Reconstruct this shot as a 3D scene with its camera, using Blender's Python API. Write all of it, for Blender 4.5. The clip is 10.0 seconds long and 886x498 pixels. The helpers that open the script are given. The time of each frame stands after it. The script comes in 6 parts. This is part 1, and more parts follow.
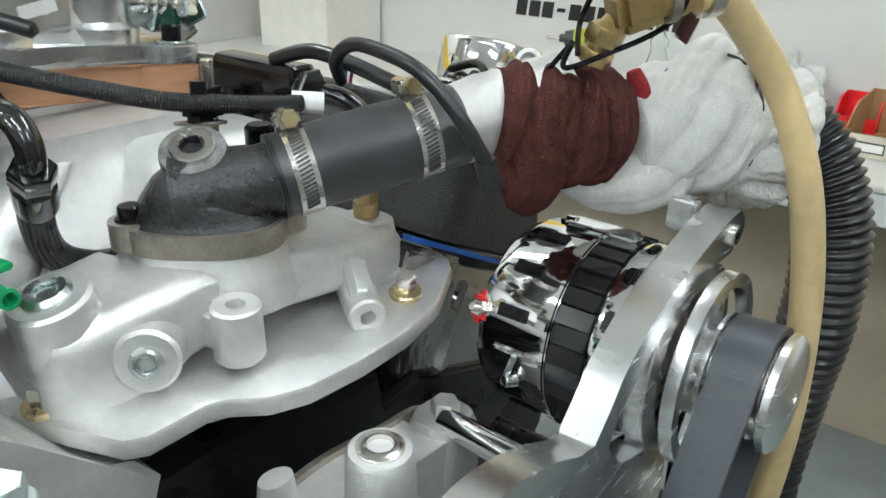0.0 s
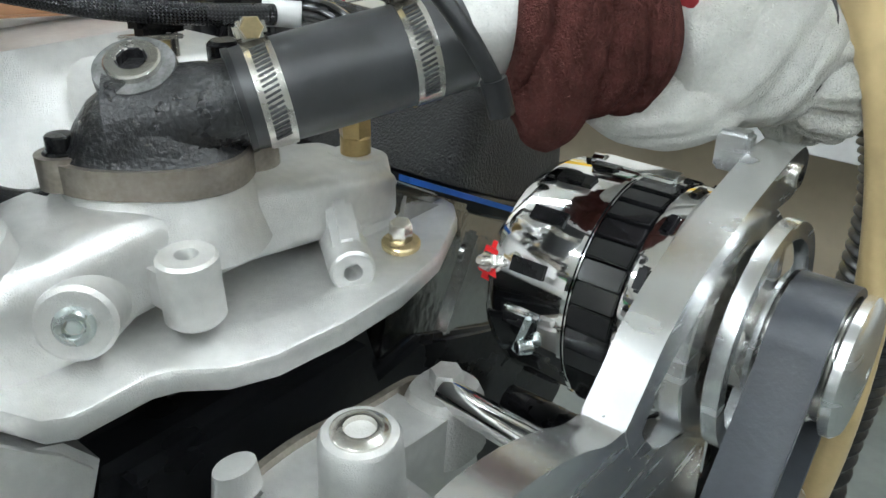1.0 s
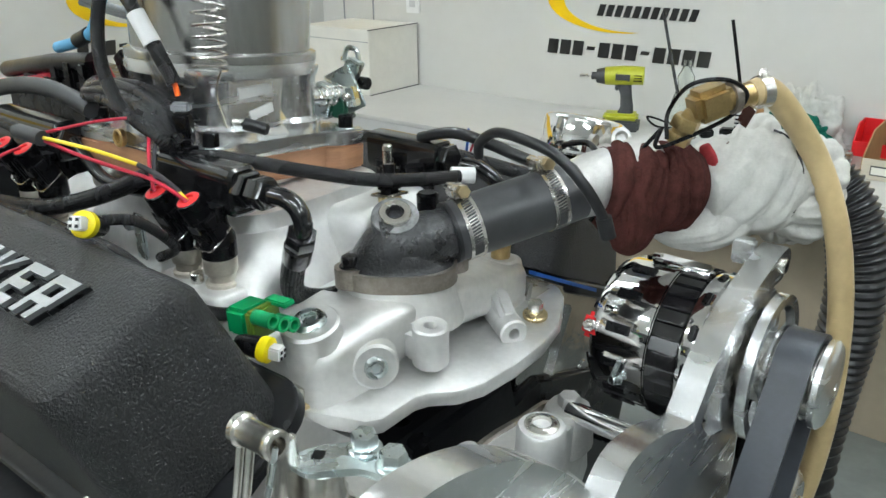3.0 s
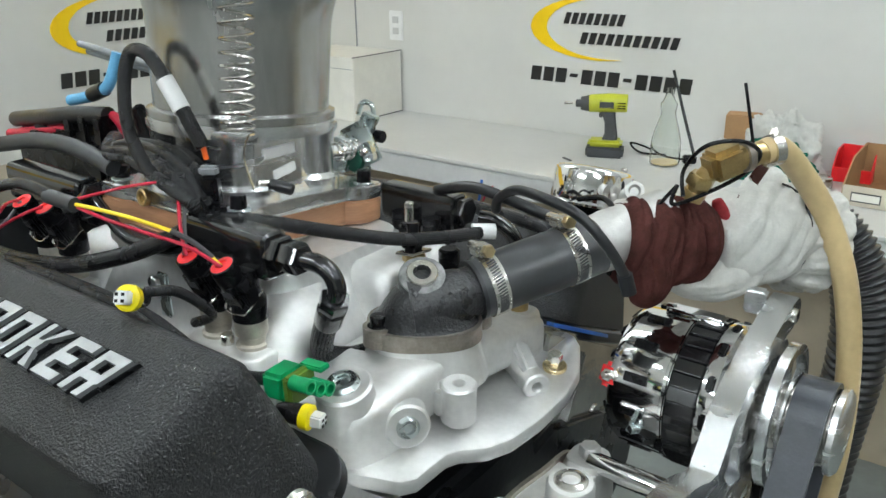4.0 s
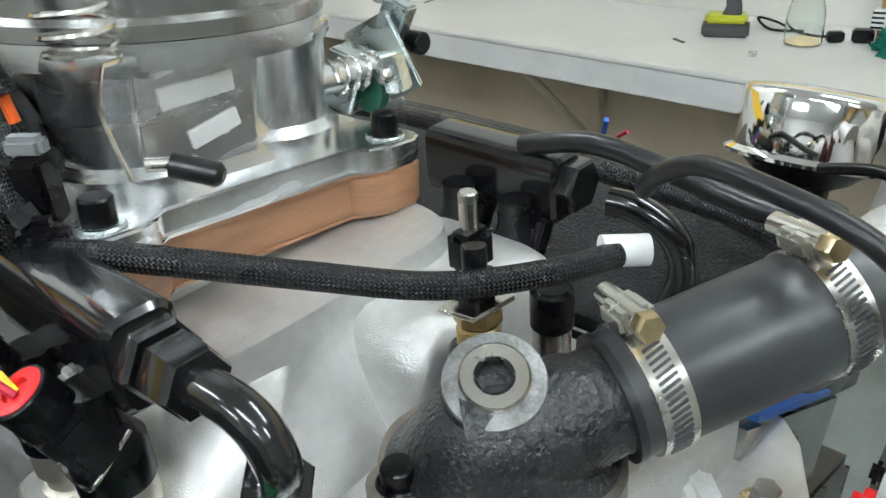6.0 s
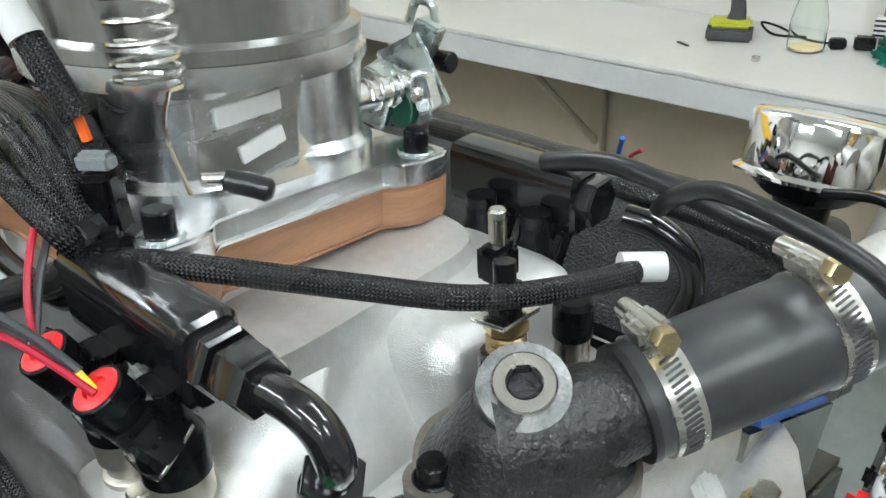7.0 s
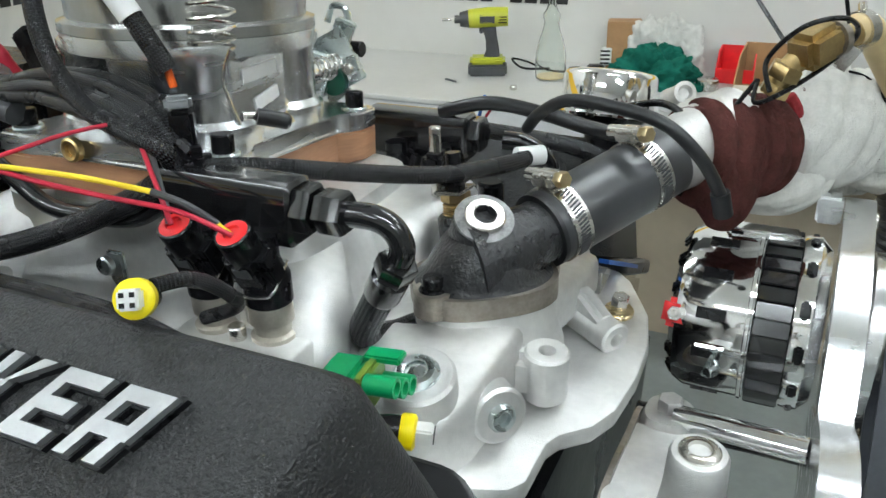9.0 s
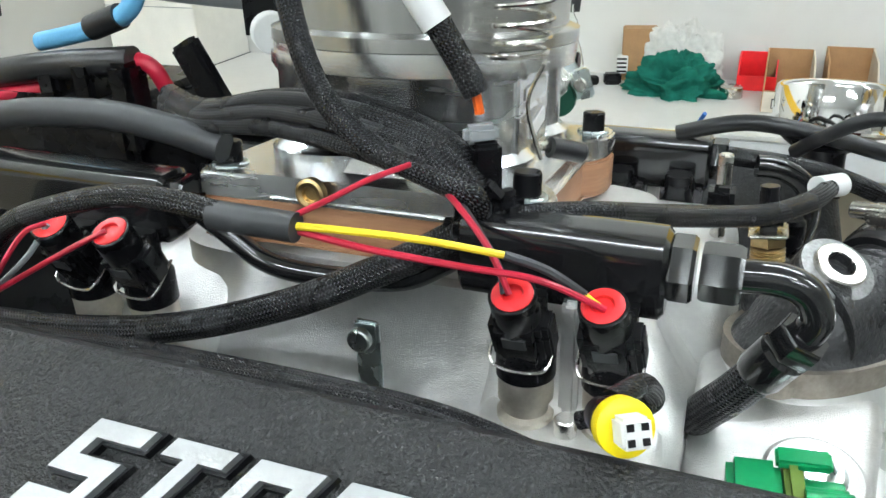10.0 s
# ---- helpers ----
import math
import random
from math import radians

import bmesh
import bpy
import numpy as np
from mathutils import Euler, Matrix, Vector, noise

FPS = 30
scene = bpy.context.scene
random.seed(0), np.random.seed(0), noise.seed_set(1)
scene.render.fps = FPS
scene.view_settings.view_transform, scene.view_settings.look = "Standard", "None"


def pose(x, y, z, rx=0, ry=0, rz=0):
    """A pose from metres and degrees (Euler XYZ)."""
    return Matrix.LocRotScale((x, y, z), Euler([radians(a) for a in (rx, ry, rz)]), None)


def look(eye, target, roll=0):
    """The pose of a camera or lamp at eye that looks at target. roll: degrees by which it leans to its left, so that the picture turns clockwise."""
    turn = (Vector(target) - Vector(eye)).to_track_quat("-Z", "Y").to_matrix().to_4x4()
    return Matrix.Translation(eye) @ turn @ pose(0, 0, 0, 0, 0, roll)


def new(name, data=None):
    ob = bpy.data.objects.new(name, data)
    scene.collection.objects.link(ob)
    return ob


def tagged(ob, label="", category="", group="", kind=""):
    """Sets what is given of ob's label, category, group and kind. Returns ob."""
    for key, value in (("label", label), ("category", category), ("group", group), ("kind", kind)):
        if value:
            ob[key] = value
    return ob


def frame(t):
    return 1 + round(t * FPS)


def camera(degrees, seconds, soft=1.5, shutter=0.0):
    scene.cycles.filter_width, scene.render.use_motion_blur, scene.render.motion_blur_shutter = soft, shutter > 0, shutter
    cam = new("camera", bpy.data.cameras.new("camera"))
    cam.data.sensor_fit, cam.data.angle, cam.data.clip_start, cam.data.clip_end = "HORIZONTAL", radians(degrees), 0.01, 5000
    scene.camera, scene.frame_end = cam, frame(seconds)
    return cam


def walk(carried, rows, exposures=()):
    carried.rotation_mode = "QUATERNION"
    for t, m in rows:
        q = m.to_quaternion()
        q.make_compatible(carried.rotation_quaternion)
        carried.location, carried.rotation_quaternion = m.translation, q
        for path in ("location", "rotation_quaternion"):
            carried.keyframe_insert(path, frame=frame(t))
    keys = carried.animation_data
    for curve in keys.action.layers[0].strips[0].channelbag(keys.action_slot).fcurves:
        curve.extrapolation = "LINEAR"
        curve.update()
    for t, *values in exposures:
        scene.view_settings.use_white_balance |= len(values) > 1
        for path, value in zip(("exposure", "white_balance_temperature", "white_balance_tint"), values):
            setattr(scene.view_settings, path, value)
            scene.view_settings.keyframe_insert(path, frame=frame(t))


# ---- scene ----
cam = camera(57.0, 10.0)
PATH = [
    (0, (0.3496, 0.2806, 1.482), (-0.6799, 1.6155, 0.7442), 1.1),
    (0.5, (0.3146, 0.3551, 1.436), (-0.7213, 1.6367, 0.6181), 0.8),
    (1, (0.3156, 0.3432, 1.4434), (-0.7277, 1.6137, 0.6172), 0.6),
    (1.5, (0.334, 0.2576, 1.5022), (-0.7369, 1.5336, 0.723), 0.4),
    (2, (0.3616, 0.1739, 1.5381), (-0.7388, 1.4518, 0.8021), -0.4),
    (2.2, (0.3643, 0.1546, 1.5372), (-0.7286, 1.4416, 0.8058), -0.5),
    (3.3, (0.3772, 0.092, 1.562), (-0.6909, 1.426, 0.8776), -0.6),
    (3.5, (0.3735, 0.0837, 1.5611), (-0.69, 1.4168, 0.8702), -0.5),
    (4, (0.3468, 0.0846, 1.5924), (-0.6918, 1.4545, 0.9374), -0.7),
    (4.5, (0.3128, 0.1178, 1.6439), (-0.6284, 1.5723, 1.0248), -2.0),
    (5, (0.2622, 0.195, 1.6614), (-0.6532, 1.656, 1.0174), -4.4),
    (5.5, (0.1877, 0.311, 1.5915), (-0.8188, 1.6588, 0.8472), -3.6),
    (6, (0.1306, 0.3625, 1.5252), (-0.9872, 1.5235, 0.6365), -4.2),
    (6.2, (0.1205, 0.3671, 1.5142), (-1.0037, 1.4959, 0.5933), -3.8),
    (7.3, (0.1527, 0.3027, 1.5528), (-0.9494, 1.483, 0.6706), -2.5),
    (7.5, (0.184, 0.2631, 1.5464), (-0.9099, 1.4637, 0.6816), -2.2),
    (8, (0.2236, 0.1187, 1.5639), (-0.7654, 1.4343, 0.7423), -1.3),
    (8.5, (0.2374, 0.0653, 1.5694), (-0.5814, 1.5051, 0.7672), -1.0),
    (9, (0.1564, 0.126, 1.5464), (-0.5603, 1.6183, 0.7442), -1.9),
    (9.5, (0.0331, 0.1555, 1.5206), (-0.6468, 1.6707, 0.7294), -2.5),
    (10, (-0.0524, 0.1435, 1.5326), (-0.678, 1.6836, 0.7451), -1.8),
]
LIGHTNESS = [(0, 0.24), (1, 0.24), (1.5, 0.22), (2, 0.16), (3.5, 0.15), (4.5, 0.02), (5, -0.1), (6, 0.28), (7.5, 0.42), (8.5, 0.26), (9, 0.13), (9.5, 0.16), (10, 0.5)]
walk(cam, [(t, look(eye, target, roll)) for t, eye, target, roll in PATH], LIGHTNESS)

# ---- light ----
world = bpy.data.worlds.new("workshop_air")
scene.world = world
world.use_nodes = True
world.node_tree.nodes["Background"].inputs[0].default_value = (0.9, 0.95, 1.0, 1)
world.node_tree.nodes["Background"].inputs[1].default_value = 0.25
# Strip lamps out of view; the last two added to brighten the bracket metal.
TUBES = [(-1.6, 0.9), (-1.6, -1.0), (0.6, 1.3), (0.6, -0.6), (2.2, 0.4), (1.9, -1.5), (-0.5, -2.2)]
CEIL = 3.0


# ---- materials ----
def mat(name, base, rough=0.5, metal=0.0, vary=0.12, scale=30.0, bump=0.0, bscale=200.0, rvary=0.1, coat=0.0, dark=None, stretch=(1, 1, 1), spec=0.5):
    m = bpy.data.materials.new(name)
    m.use_nodes = True
    t = m.node_tree
    b = t.nodes["Principled BSDF"]
    b.inputs["Roughness"].default_value = rough
    b.inputs["Metallic"].default_value = metal
    b.inputs["Coat Weight"].default_value = coat
    b.inputs["Specular IOR Level"].default_value = spec
    co = t.nodes.new("ShaderNodeTexCoord")
    mp = t.nodes.new("ShaderNodeMapping")
    mp.inputs["Scale"].default_value = stretch
    t.links.new(co.outputs["Object"], mp.inputs["Vector"])

    def nz(s, detail=4):
        n = t.nodes.new("ShaderNodeTexNoise")
        n.inputs["Scale"].default_value = s
        n.inputs["Detail"].default_value = detail
        t.links.new(mp.outputs["Vector"], n.inputs["Vector"])
        return n
    n1, n2 = nz(scale), nz(scale * 7)
    mixf = t.nodes.new("ShaderNodeMath")
    mixf.operation = "MULTIPLY_ADD"
    t.links.new(n2.outputs["Fac"], mixf.inputs[0])
    mixf.inputs[1].default_value = 0.4
    t.links.new(n1.outputs["Fac"], mixf.inputs[2])
    r = t.nodes.new("ShaderNodeValToRGB")
    lo = dark or tuple(c * (1 - vary) for c in base)
    hi = tuple(min(1, c * (1 + vary * 0.6)) for c in base)
    r.color_ramp.elements[0].position, r.color_ramp.elements[1].position = 0.45, 0.95
    r.color_ramp.elements[0].color, r.color_ramp.elements[1].color = (*lo, 1), (*hi, 1)
    t.links.new(mixf.outputs[0], r.inputs["Fac"])
    t.links.new(r.outputs["Color"], b.inputs["Base Color"])
    if rvary:
        mr = t.nodes.new("ShaderNodeMapRange")
        mr.inputs["To Min"].default_value, mr.inputs["To Max"].default_value = max(0.02, rough - rvary), min(1, rough + rvary)
        t.links.new(n1.outputs["Fac"], mr.inputs["Value"])
        t.links.new(mr.outputs["Result"], b.inputs["Roughness"])
    if bump:
        nb = nz(bscale, 3)
        bp = t.nodes.new("ShaderNodeBump")
        bp.inputs["Strength"].default_value = bump
        bp.inputs["Distance"].default_value = 0.002
        t.links.new(nb.outputs["Fac"], bp.inputs["Height"])
        t.links.new(bp.outputs["Normal"], b.inputs["Normal"])
    return m


CAST = mat("cast_aluminium", (0.80, 0.795, 0.78), 0.36, 0.8, 0.16, 25, 0.32, 1300, 0.1)
CASTR = mat("rough_cast_aluminium", (0.58, 0.57, 0.55), 0.48, 0.75, 0.15, 40, 0.3, 700, 0.08)
BILLET = mat("machined_aluminium", (0.86, 0.87, 0.88), 0.26, 1.0, 0.08, 20, 0.04, 600, 0.06, stretch=(1, 1, 6))
SPUN = mat("spun_aluminium", (0.50, 0.50, 0.49), 0.24, 1.0, 0.25, 9, 0.25, 22, 0.1, stretch=(3, 3, 0.5))
CHROME = mat("chrome", (0.93, 0.93, 0.93), 0.07, 1.0, 0.03, 20, 0.03, 60, 0.03)
STEEL = mat("bright_steel", (0.68, 0.66, 0.62), 0.25, 1.0, 0.12, 60, 0.03, 400)
POLISH = mat("polished_head_metal", (0.5, 0.5, 0.49), 0.12, 1.0, 0.2, 25, 0.35, 40, 0.06)
ZINC = mat("zinc_plated_steel", (0.66, 0.72, 0.72), 0.28, 1.0, 0.15, 80, 0, 0, 0.1)
GOLDZ = mat("yellow_zinc", (0.72, 0.58, 0.34), 0.3, 1.0, 0.2, 80)
BRASS = mat("brass", (0.52, 0.38, 0.18), 0.32, 1.0, 0.3, 60, 0.04, 300)
BLACKCAST = mat("black_cast_iron", (0.021, 0.021, 0.023), 0.3, 0.0, 0.4, 40, 0.6, 420, 0.12, spec=0.55)
WORN = mat("worn_black_casting", (0.26, 0.26, 0.26), 0.42, 0.6, 0.6, 90, 0.3, 500)
SATIN = mat("satin_steel", (0.58, 0.54, 0.47), 0.42, 0.9, 0.2, 80, 0.05, 400)
RUSTMETAL = mat("bare_iron_edge", (0.34, 0.30, 0.26), 0.42, 0.8, 0.4, 60, 0.1, 300)
CRACKLE = mat("black_crackle_paint", (0.0105, 0.011, 0.012), 0.46, 0.0, 0.35, 60, 0.95, 600, 0.06, spec=0.5)
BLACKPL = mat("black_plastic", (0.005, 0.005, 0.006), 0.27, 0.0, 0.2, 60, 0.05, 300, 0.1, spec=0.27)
BLACKGL = mat("black_anodised", (0.01, 0.01, 0.011), 0.16, 0.0, 0.2, 30, 0, 0, 0.06, coat=0.5)
BLACKPT = mat("black_engine_paint", (0.009, 0.0095, 0.011), 0.3, 0.0, 0.2, 15, 0.1, 120, 0.1, spec=0.35)
HOSEM = mat("matte_hose_rubber", (0.038, 0.039, 0.042), 0.36, 0.0, 0.35, 18, 0.2, 60, 0.12, spec=0.65)
RUBBER = mat("black_rubber", (0.011, 0.0115, 0.013), 0.34, 0.0, 0.3, 30, 0.12, 250, 0.1)
BELTM = mat("ribbed_belt_rubber", (0.045, 0.050, 0.060), 0.36, 0.0, 0.25, 25, 0.1, 300, 0.08)
GREYSL = mat("grey_sleeve", (0.032, 0.034, 0.037), 0.5, 0, 0.15, 40)
RED = mat("red_plastic", (0.72, 0.015, 0.02), 0.4, 0, 0.1, 60)
REDW = mat("red_wire", (0.45, 0.01, 0.035), 0.4, 0, 0.1, 60)
YELW = mat("yellow_wire", (0.85, 0.62, 0.02), 0.4, 0, 0.1, 60)
YEL = mat("yellow_plastic", (0.85, 0.68, 0.0), 0.4, 0, 0.08, 60)
GREEN = mat("green_plastic", (0.0, 0.3, 0.1), 0.35, 0, 0.15, 60)
DKGREEN = mat("dark_green_nylon", (0.005, 0.08, 0.045), 0.4, 0, 0.2, 60)
REDCL = mat("red_cloth", (0.30, 0.035, 0.04), 0.95, 0, 0.3, 60, 0.6, 700, 0, spec=0.1)
BINF = mat("cream_card", (0.56, 0.50, 0.40), 0.75, 0, 0.12, 30, 0.05, 200)
OLIVE = mat("olive_seal", (0.12, 0.2, 0.02), 0.45, 0, 0.15, 60)
BLUE = mat("blue_plastic", (0.02, 0.13, 0.5), 0.4, 0, 0.15, 60)
LBLUE = mat("light_blue_sleeve", (0.12, 0.38, 0.62), 0.5, 0, 0.15, 60)
ORANGEW = mat("orange_wire", (0.8, 0.12, 0.01), 0.4, 0, 0.1, 60)
WHITEPL = mat("white_label", (0.75, 0.75, 0.74), 0.45, 0, 0.06, 60)
GREYPL = mat("grey_plastic", (0.22, 0.23, 0.24), 0.45, 0, 0.1, 60)
PHENOL = mat("brown_phenolic", (0.34, 0.17, 0.09), 0.45, 0, 0.3, 14, 0.1, 200, stretch=(1, 1, 9))
MAROON = mat("maroon_cloth", (0.085, 0.029, 0.025), 0.95, 0, 0.45, 70, 1.0, 900, 0, spec=0.1)
WHITECL = mat("white_cloth", (0.66, 0.65, 0.61), 0.95, 0, 0.16, 60, 0.9, 1000, 0, spec=0.1)
GREENCL = mat("green_cloth", (0.01, 0.12, 0.085), 0.95, 0, 0.3, 40, 0.5, 400, 0, spec=0.1)
TANTUBE = mat("tan_silicone", (0.52, 0.39, 0.20), 0.35, 0, 0.2, 20, 0.1, 100)
WALLW = mat("white_wall_paint", (0.60, 0.59, 0.555), 0.55, 0, 0.04, 3, 0.05, 60)
WALLG = mat("unseen_wall_grey", (0.42, 0.42, 0.40), 0.6, 0, 0.06, 3, 0.05, 60)
WALLY = mat("yellow_wall_paint", (0.72, 0.43, 0.02), 0.5, 0, 0.06, 3, 0.05, 60)
BENCHM = mat("white_laminate", (0.56, 0.555, 0.535), 0.35, 0, 0.08, 6, 0.02, 60)
BENCHE = mat("grey_bench_edge", (0.5, 0.5, 0.5), 0.45, 0, 0.1, 10)
UNDERM = mat("tan_lower_wall", (0.44, 0.37, 0.28), 0.6, 0, 0.12, 4)
FLOORM = mat("grey_painted_concrete", (0.24, 0.26, 0.25), 0.35, 0, 0.2, 5, 0.1, 80)
CEILM = mat("white_ceiling", (0.7, 0.7, 0.68), 0.8, 0, 0.04, 4)
LOGOY = mat("yellow_vinyl", (0.85, 0.55, 0.0), 0.4, 0, 0.05, 10)
LOGOK = mat("black_vinyl", (0.012, 0.012, 0.012), 0.4, 0, 0.1, 10)
CARD = mat("brown_cardboard", (0.36, 0.2, 0.09), 0.8, 0, 0.15, 30, 0.1, 200)
CARDW = mat("white_cardboard", (0.74, 0.72, 0.66), 0.7, 0, 0.06, 20)
LIME = mat("lime_plastic", (0.44, 0.46, 0.03), 0.4, 0, 0.1, 30)
DGREY = mat("dark_grey_plastic", (0.05, 0.052, 0.055), 0.5, 0, 0.2, 40, 0.1, 200)
LETTER = mat("machined_letter", (0.5, 0.51, 0.52), 0.42, 0.85, 0.1, 60, 0.1, 500)
GASKET = mat("blue_gasket", (0.01, 0.11, 0.45), 0.35, 0, 0.1, 30)
LAMPM = bpy.data.materials.new("lamp_tube")
LAMPM.use_nodes = True
LAMPM.node_tree.nodes["Principled BSDF"].inputs["Emission Color"].default_value = (0.85, 0.94, 0.985, 1)
LAMPM.node_tree.nodes["Principled BSDF"].inputs["Emission Strength"].default_value = 46.0
GLASS = bpy.data.materials.new("clear_glass")
GLASS.use_nodes = True
gb = GLASS.node_tree.nodes["Principled BSDF"]
gb.inputs["Transmission Weight"].default_value = 1.0
gb.inputs["Roughness"].default_value = 0.03
gb.inputs["IOR"].default_value = 1.42
gb.inputs["Base Color"].default_value = (0.95, 0.98, 0.96, 1)


def braid(name, base):
    """Braided sleeve: two sets of threads that cross over one another, with pale flecks on the crowns that also stand
    in for sheen.
    """
    m = mat(name, base, 0.27, 0, 0.35, 40, 0, 0, 0.06, spec=0.4)
    t = m.node_tree

    def op(kind, a, b=None):
        n = t.nodes.new("ShaderNodeMath")
        n.operation = kind
        for i, v in enumerate((a, b)):
            if v is None:
                continue
            if isinstance(v, (int, float)):
                n.inputs[i].default_value = v
            else:
                t.links.new(v, n.inputs[i])
        return n.outputs[0]
    uv = t.nodes.new("ShaderNodeUVMap")
    sp_ = t.nodes.new("ShaderNodeSeparateXYZ")
    t.links.new(uv.outputs["UV"], sp_.inputs[0])
    around = op("MULTIPLY", sp_.outputs["X"], 10 * 2 * math.pi)
    along = op("MULTIPLY", sp_.outputs["Y"], 2 * math.pi / 0.0036)
    s1 = op("SINE", op("ADD", around, along))
    s2 = op("SINE", op("SUBTRACT", around, along))
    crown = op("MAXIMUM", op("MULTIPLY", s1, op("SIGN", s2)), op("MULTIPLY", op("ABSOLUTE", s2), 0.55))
    bp = t.nodes.new("ShaderNodeBump")
    bp.inputs["Strength"].default_value = 0.7
    bp.inputs["Distance"].default_value = 0.0011
    t.links.new(crown, bp.inputs["Height"])
    b = t.nodes["Principled BSDF"]
    t.links.new(bp.outputs["Normal"], b.inputs["Normal"])
    # Crowns are lightened in colour for the sheen along the sleeve.
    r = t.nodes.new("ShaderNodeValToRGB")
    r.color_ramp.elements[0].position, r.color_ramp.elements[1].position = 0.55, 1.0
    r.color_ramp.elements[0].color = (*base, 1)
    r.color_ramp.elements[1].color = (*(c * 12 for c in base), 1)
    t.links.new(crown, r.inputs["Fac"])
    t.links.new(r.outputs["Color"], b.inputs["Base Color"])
    return m


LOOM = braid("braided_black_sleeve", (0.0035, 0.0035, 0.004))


# ---- mesh helpers ----
V = Vector


def thing(name, at, label, category, group="", kind=""):
    ob = new(name)
    ob.empty_display_size = 0.02
    ob.location = at
    return tagged(ob, label, category, group, kind)


def origin_of(ob):
    p = V((0, 0, 0))
    while ob:
        p = p + ob.location
        ob = ob.parent
    return p


ROLL = Matrix.Translation((0, 0.541, 1.385)) @ Matrix.Rotation(radians(-5.0), 4, "X") @ Matrix.Translation((0, -0.541, -1.385))
LEANING = [False]  # set while the parts that lean with the engine's upper half are made


def part(name, bm, material, parent=None, label="", sharp=38):
    me = bpy.data.meshes.new(name)
    if LEANING[0]:
        bmesh.ops.transform(bm, matrix=ROLL, verts=bm.verts)
    if parent:
        bmesh.ops.translate(bm, verts=bm.verts, vec=-origin_of(parent))
    bmesh.ops.recalc_face_normals(bm, faces=bm.faces)
    for f in bm.faces:
        f.smooth = True
    bm.to_mesh(me)
    bm.free()
    me.set_sharp_from_angle(angle=radians(sharp))
    me.materials.append(material)
    ob = new(name, me)
    ob.parent = parent
    if label:
        ob["label"] = label
    return ob


def solo(name, bm, material, label, category, group="", kind="", sharp=38):
    return tagged(part(name, bm, material, None, "", sharp), label, category, group, kind)


def frame_of(axis, up=(0, 0, 1)):
    z = V(axis).normalized()
    u = V(up)
    if abs(z.dot(u)) > 0.95:
        u = V((1, 0, 0)) if abs(z.x) < 0.9 else V((0, 1, 0))
    x = u.cross(z).normalized()
    y = z.cross(x)
    return Matrix((x, y, z)).transposed()


def box(bm, c, s, rot=None, bevel=0.0):
    m = Matrix.Translation(c) @ ((rot.to_4x4() if rot else Matrix.Identity(4))) @ Matrix.Diagonal((*s, 1))
    r = bmesh.ops.create_cube(bm, size=1, matrix=m)
    if bevel:
        es = list({e for v in r["verts"] for e in v.link_edges})
        bmesh.ops.bevel(bm, geom=es, offset=bevel, segments=2, affect="EDGES", clamp_overlap=True)
    return bm


def lathe(bm, profile, at, axis, n=28, cap=True):
    """Turns (radius, height) pairs round an axis."""
    f = frame_of(axis)
    rings = []
    for r, h in profile:
        rings.append([bm.verts.new(V(at) + f @ V((r * math.cos(2 * math.pi * i / n), r * math.sin(2 * math.pi * i / n), h))) for i in range(n)])
    for a, b in zip(rings, rings[1:]):
        for i in range(n):
            bm.faces.new((a[i], a[(i + 1) % n], b[(i + 1) % n], b[i]))
    if cap:
        for ring in (rings[0], rings[-1]):
            if (ring[0].co - ring[n // 2].co).length > 1e-5:
                bm.faces.new(ring)
    return bm


def cyl(bm, p, axis, r, h, bev=0.0008, n=24, r2=None):
    r2 = r if r2 is None else r2
    return lathe(bm, [(r - bev, 0), (r, bev), (r2, h - bev), (r2 - bev, h)], p, axis, n)


def hexa(bm, p, axis, across, h):
    r = across / 1.732
    return lathe(bm, [(r * 0.94, 0), (r, h * 0.1), (r, h * 0.85), (r * 0.9, h)], p, axis, 6)


def spline(points, per=8):
    pts = [V(p) for p in points]
    out = []
    for i in range(len(pts) - 1):
        p0, p1, p2, p3 = pts[max(0, i - 1)], pts[i], pts[i + 1], pts[min(len(pts) - 1, i + 2)]
        for k in range(per):
            u = k / per
            out.append(0.5 * ((2 * p1) + (p2 - p0) * u + (2 * p0 - 5 * p1 + 4 * p2 - p3) * u * u + (3 * p1 - p0 - 3 * p2 + p3) * u ** 3))
    out.append(pts[-1])
    return out


def tube(bm, points, r, per=8, n=10, radius_at=None, smooth=True):
    """Round tube along the points; texture runs round it and, in metres, along it."""
    pts = spline(points, per) if smooth else [V(p) for p in points]
    uv = bm.loops.layers.uv.verify()
    prev, far = None, 0.0
    t = (pts[1] - pts[0]).normalized()
    x = t.orthogonal().normalized()
    for i, p in enumerate(pts):
        t2 = (pts[min(i + 1, len(pts) - 1)] - pts[max(i - 1, 0)]).normalized()
        x = (x - t2 * x.dot(t2)).normalized()
        y = t2.cross(x)
        rr = radius_at(i / (len(pts) - 1)) if radius_at else r
        ring = [bm.verts.new(p + (x * math.cos(2 * math.pi * k / n) + y * math.sin(2 * math.pi * k / n)) * rr) for k in range(n)]
        if prev:
            step = (p - pts[i - 1]).length
            for k in range(n):
                f = bm.faces.new((prev[k], prev[(k + 1) % n], ring[(k + 1) % n], ring[k]))
                for lp, c in zip(f.loops, ((k / n, far), ((k + 1) / n, far), ((k + 1) / n, far + step), (k / n, far + step))):
                    lp[uv].uv = c
            far += step
        else:
            bm.faces.new(ring)
        prev = ring
    bm.faces.new(prev)
    return bm


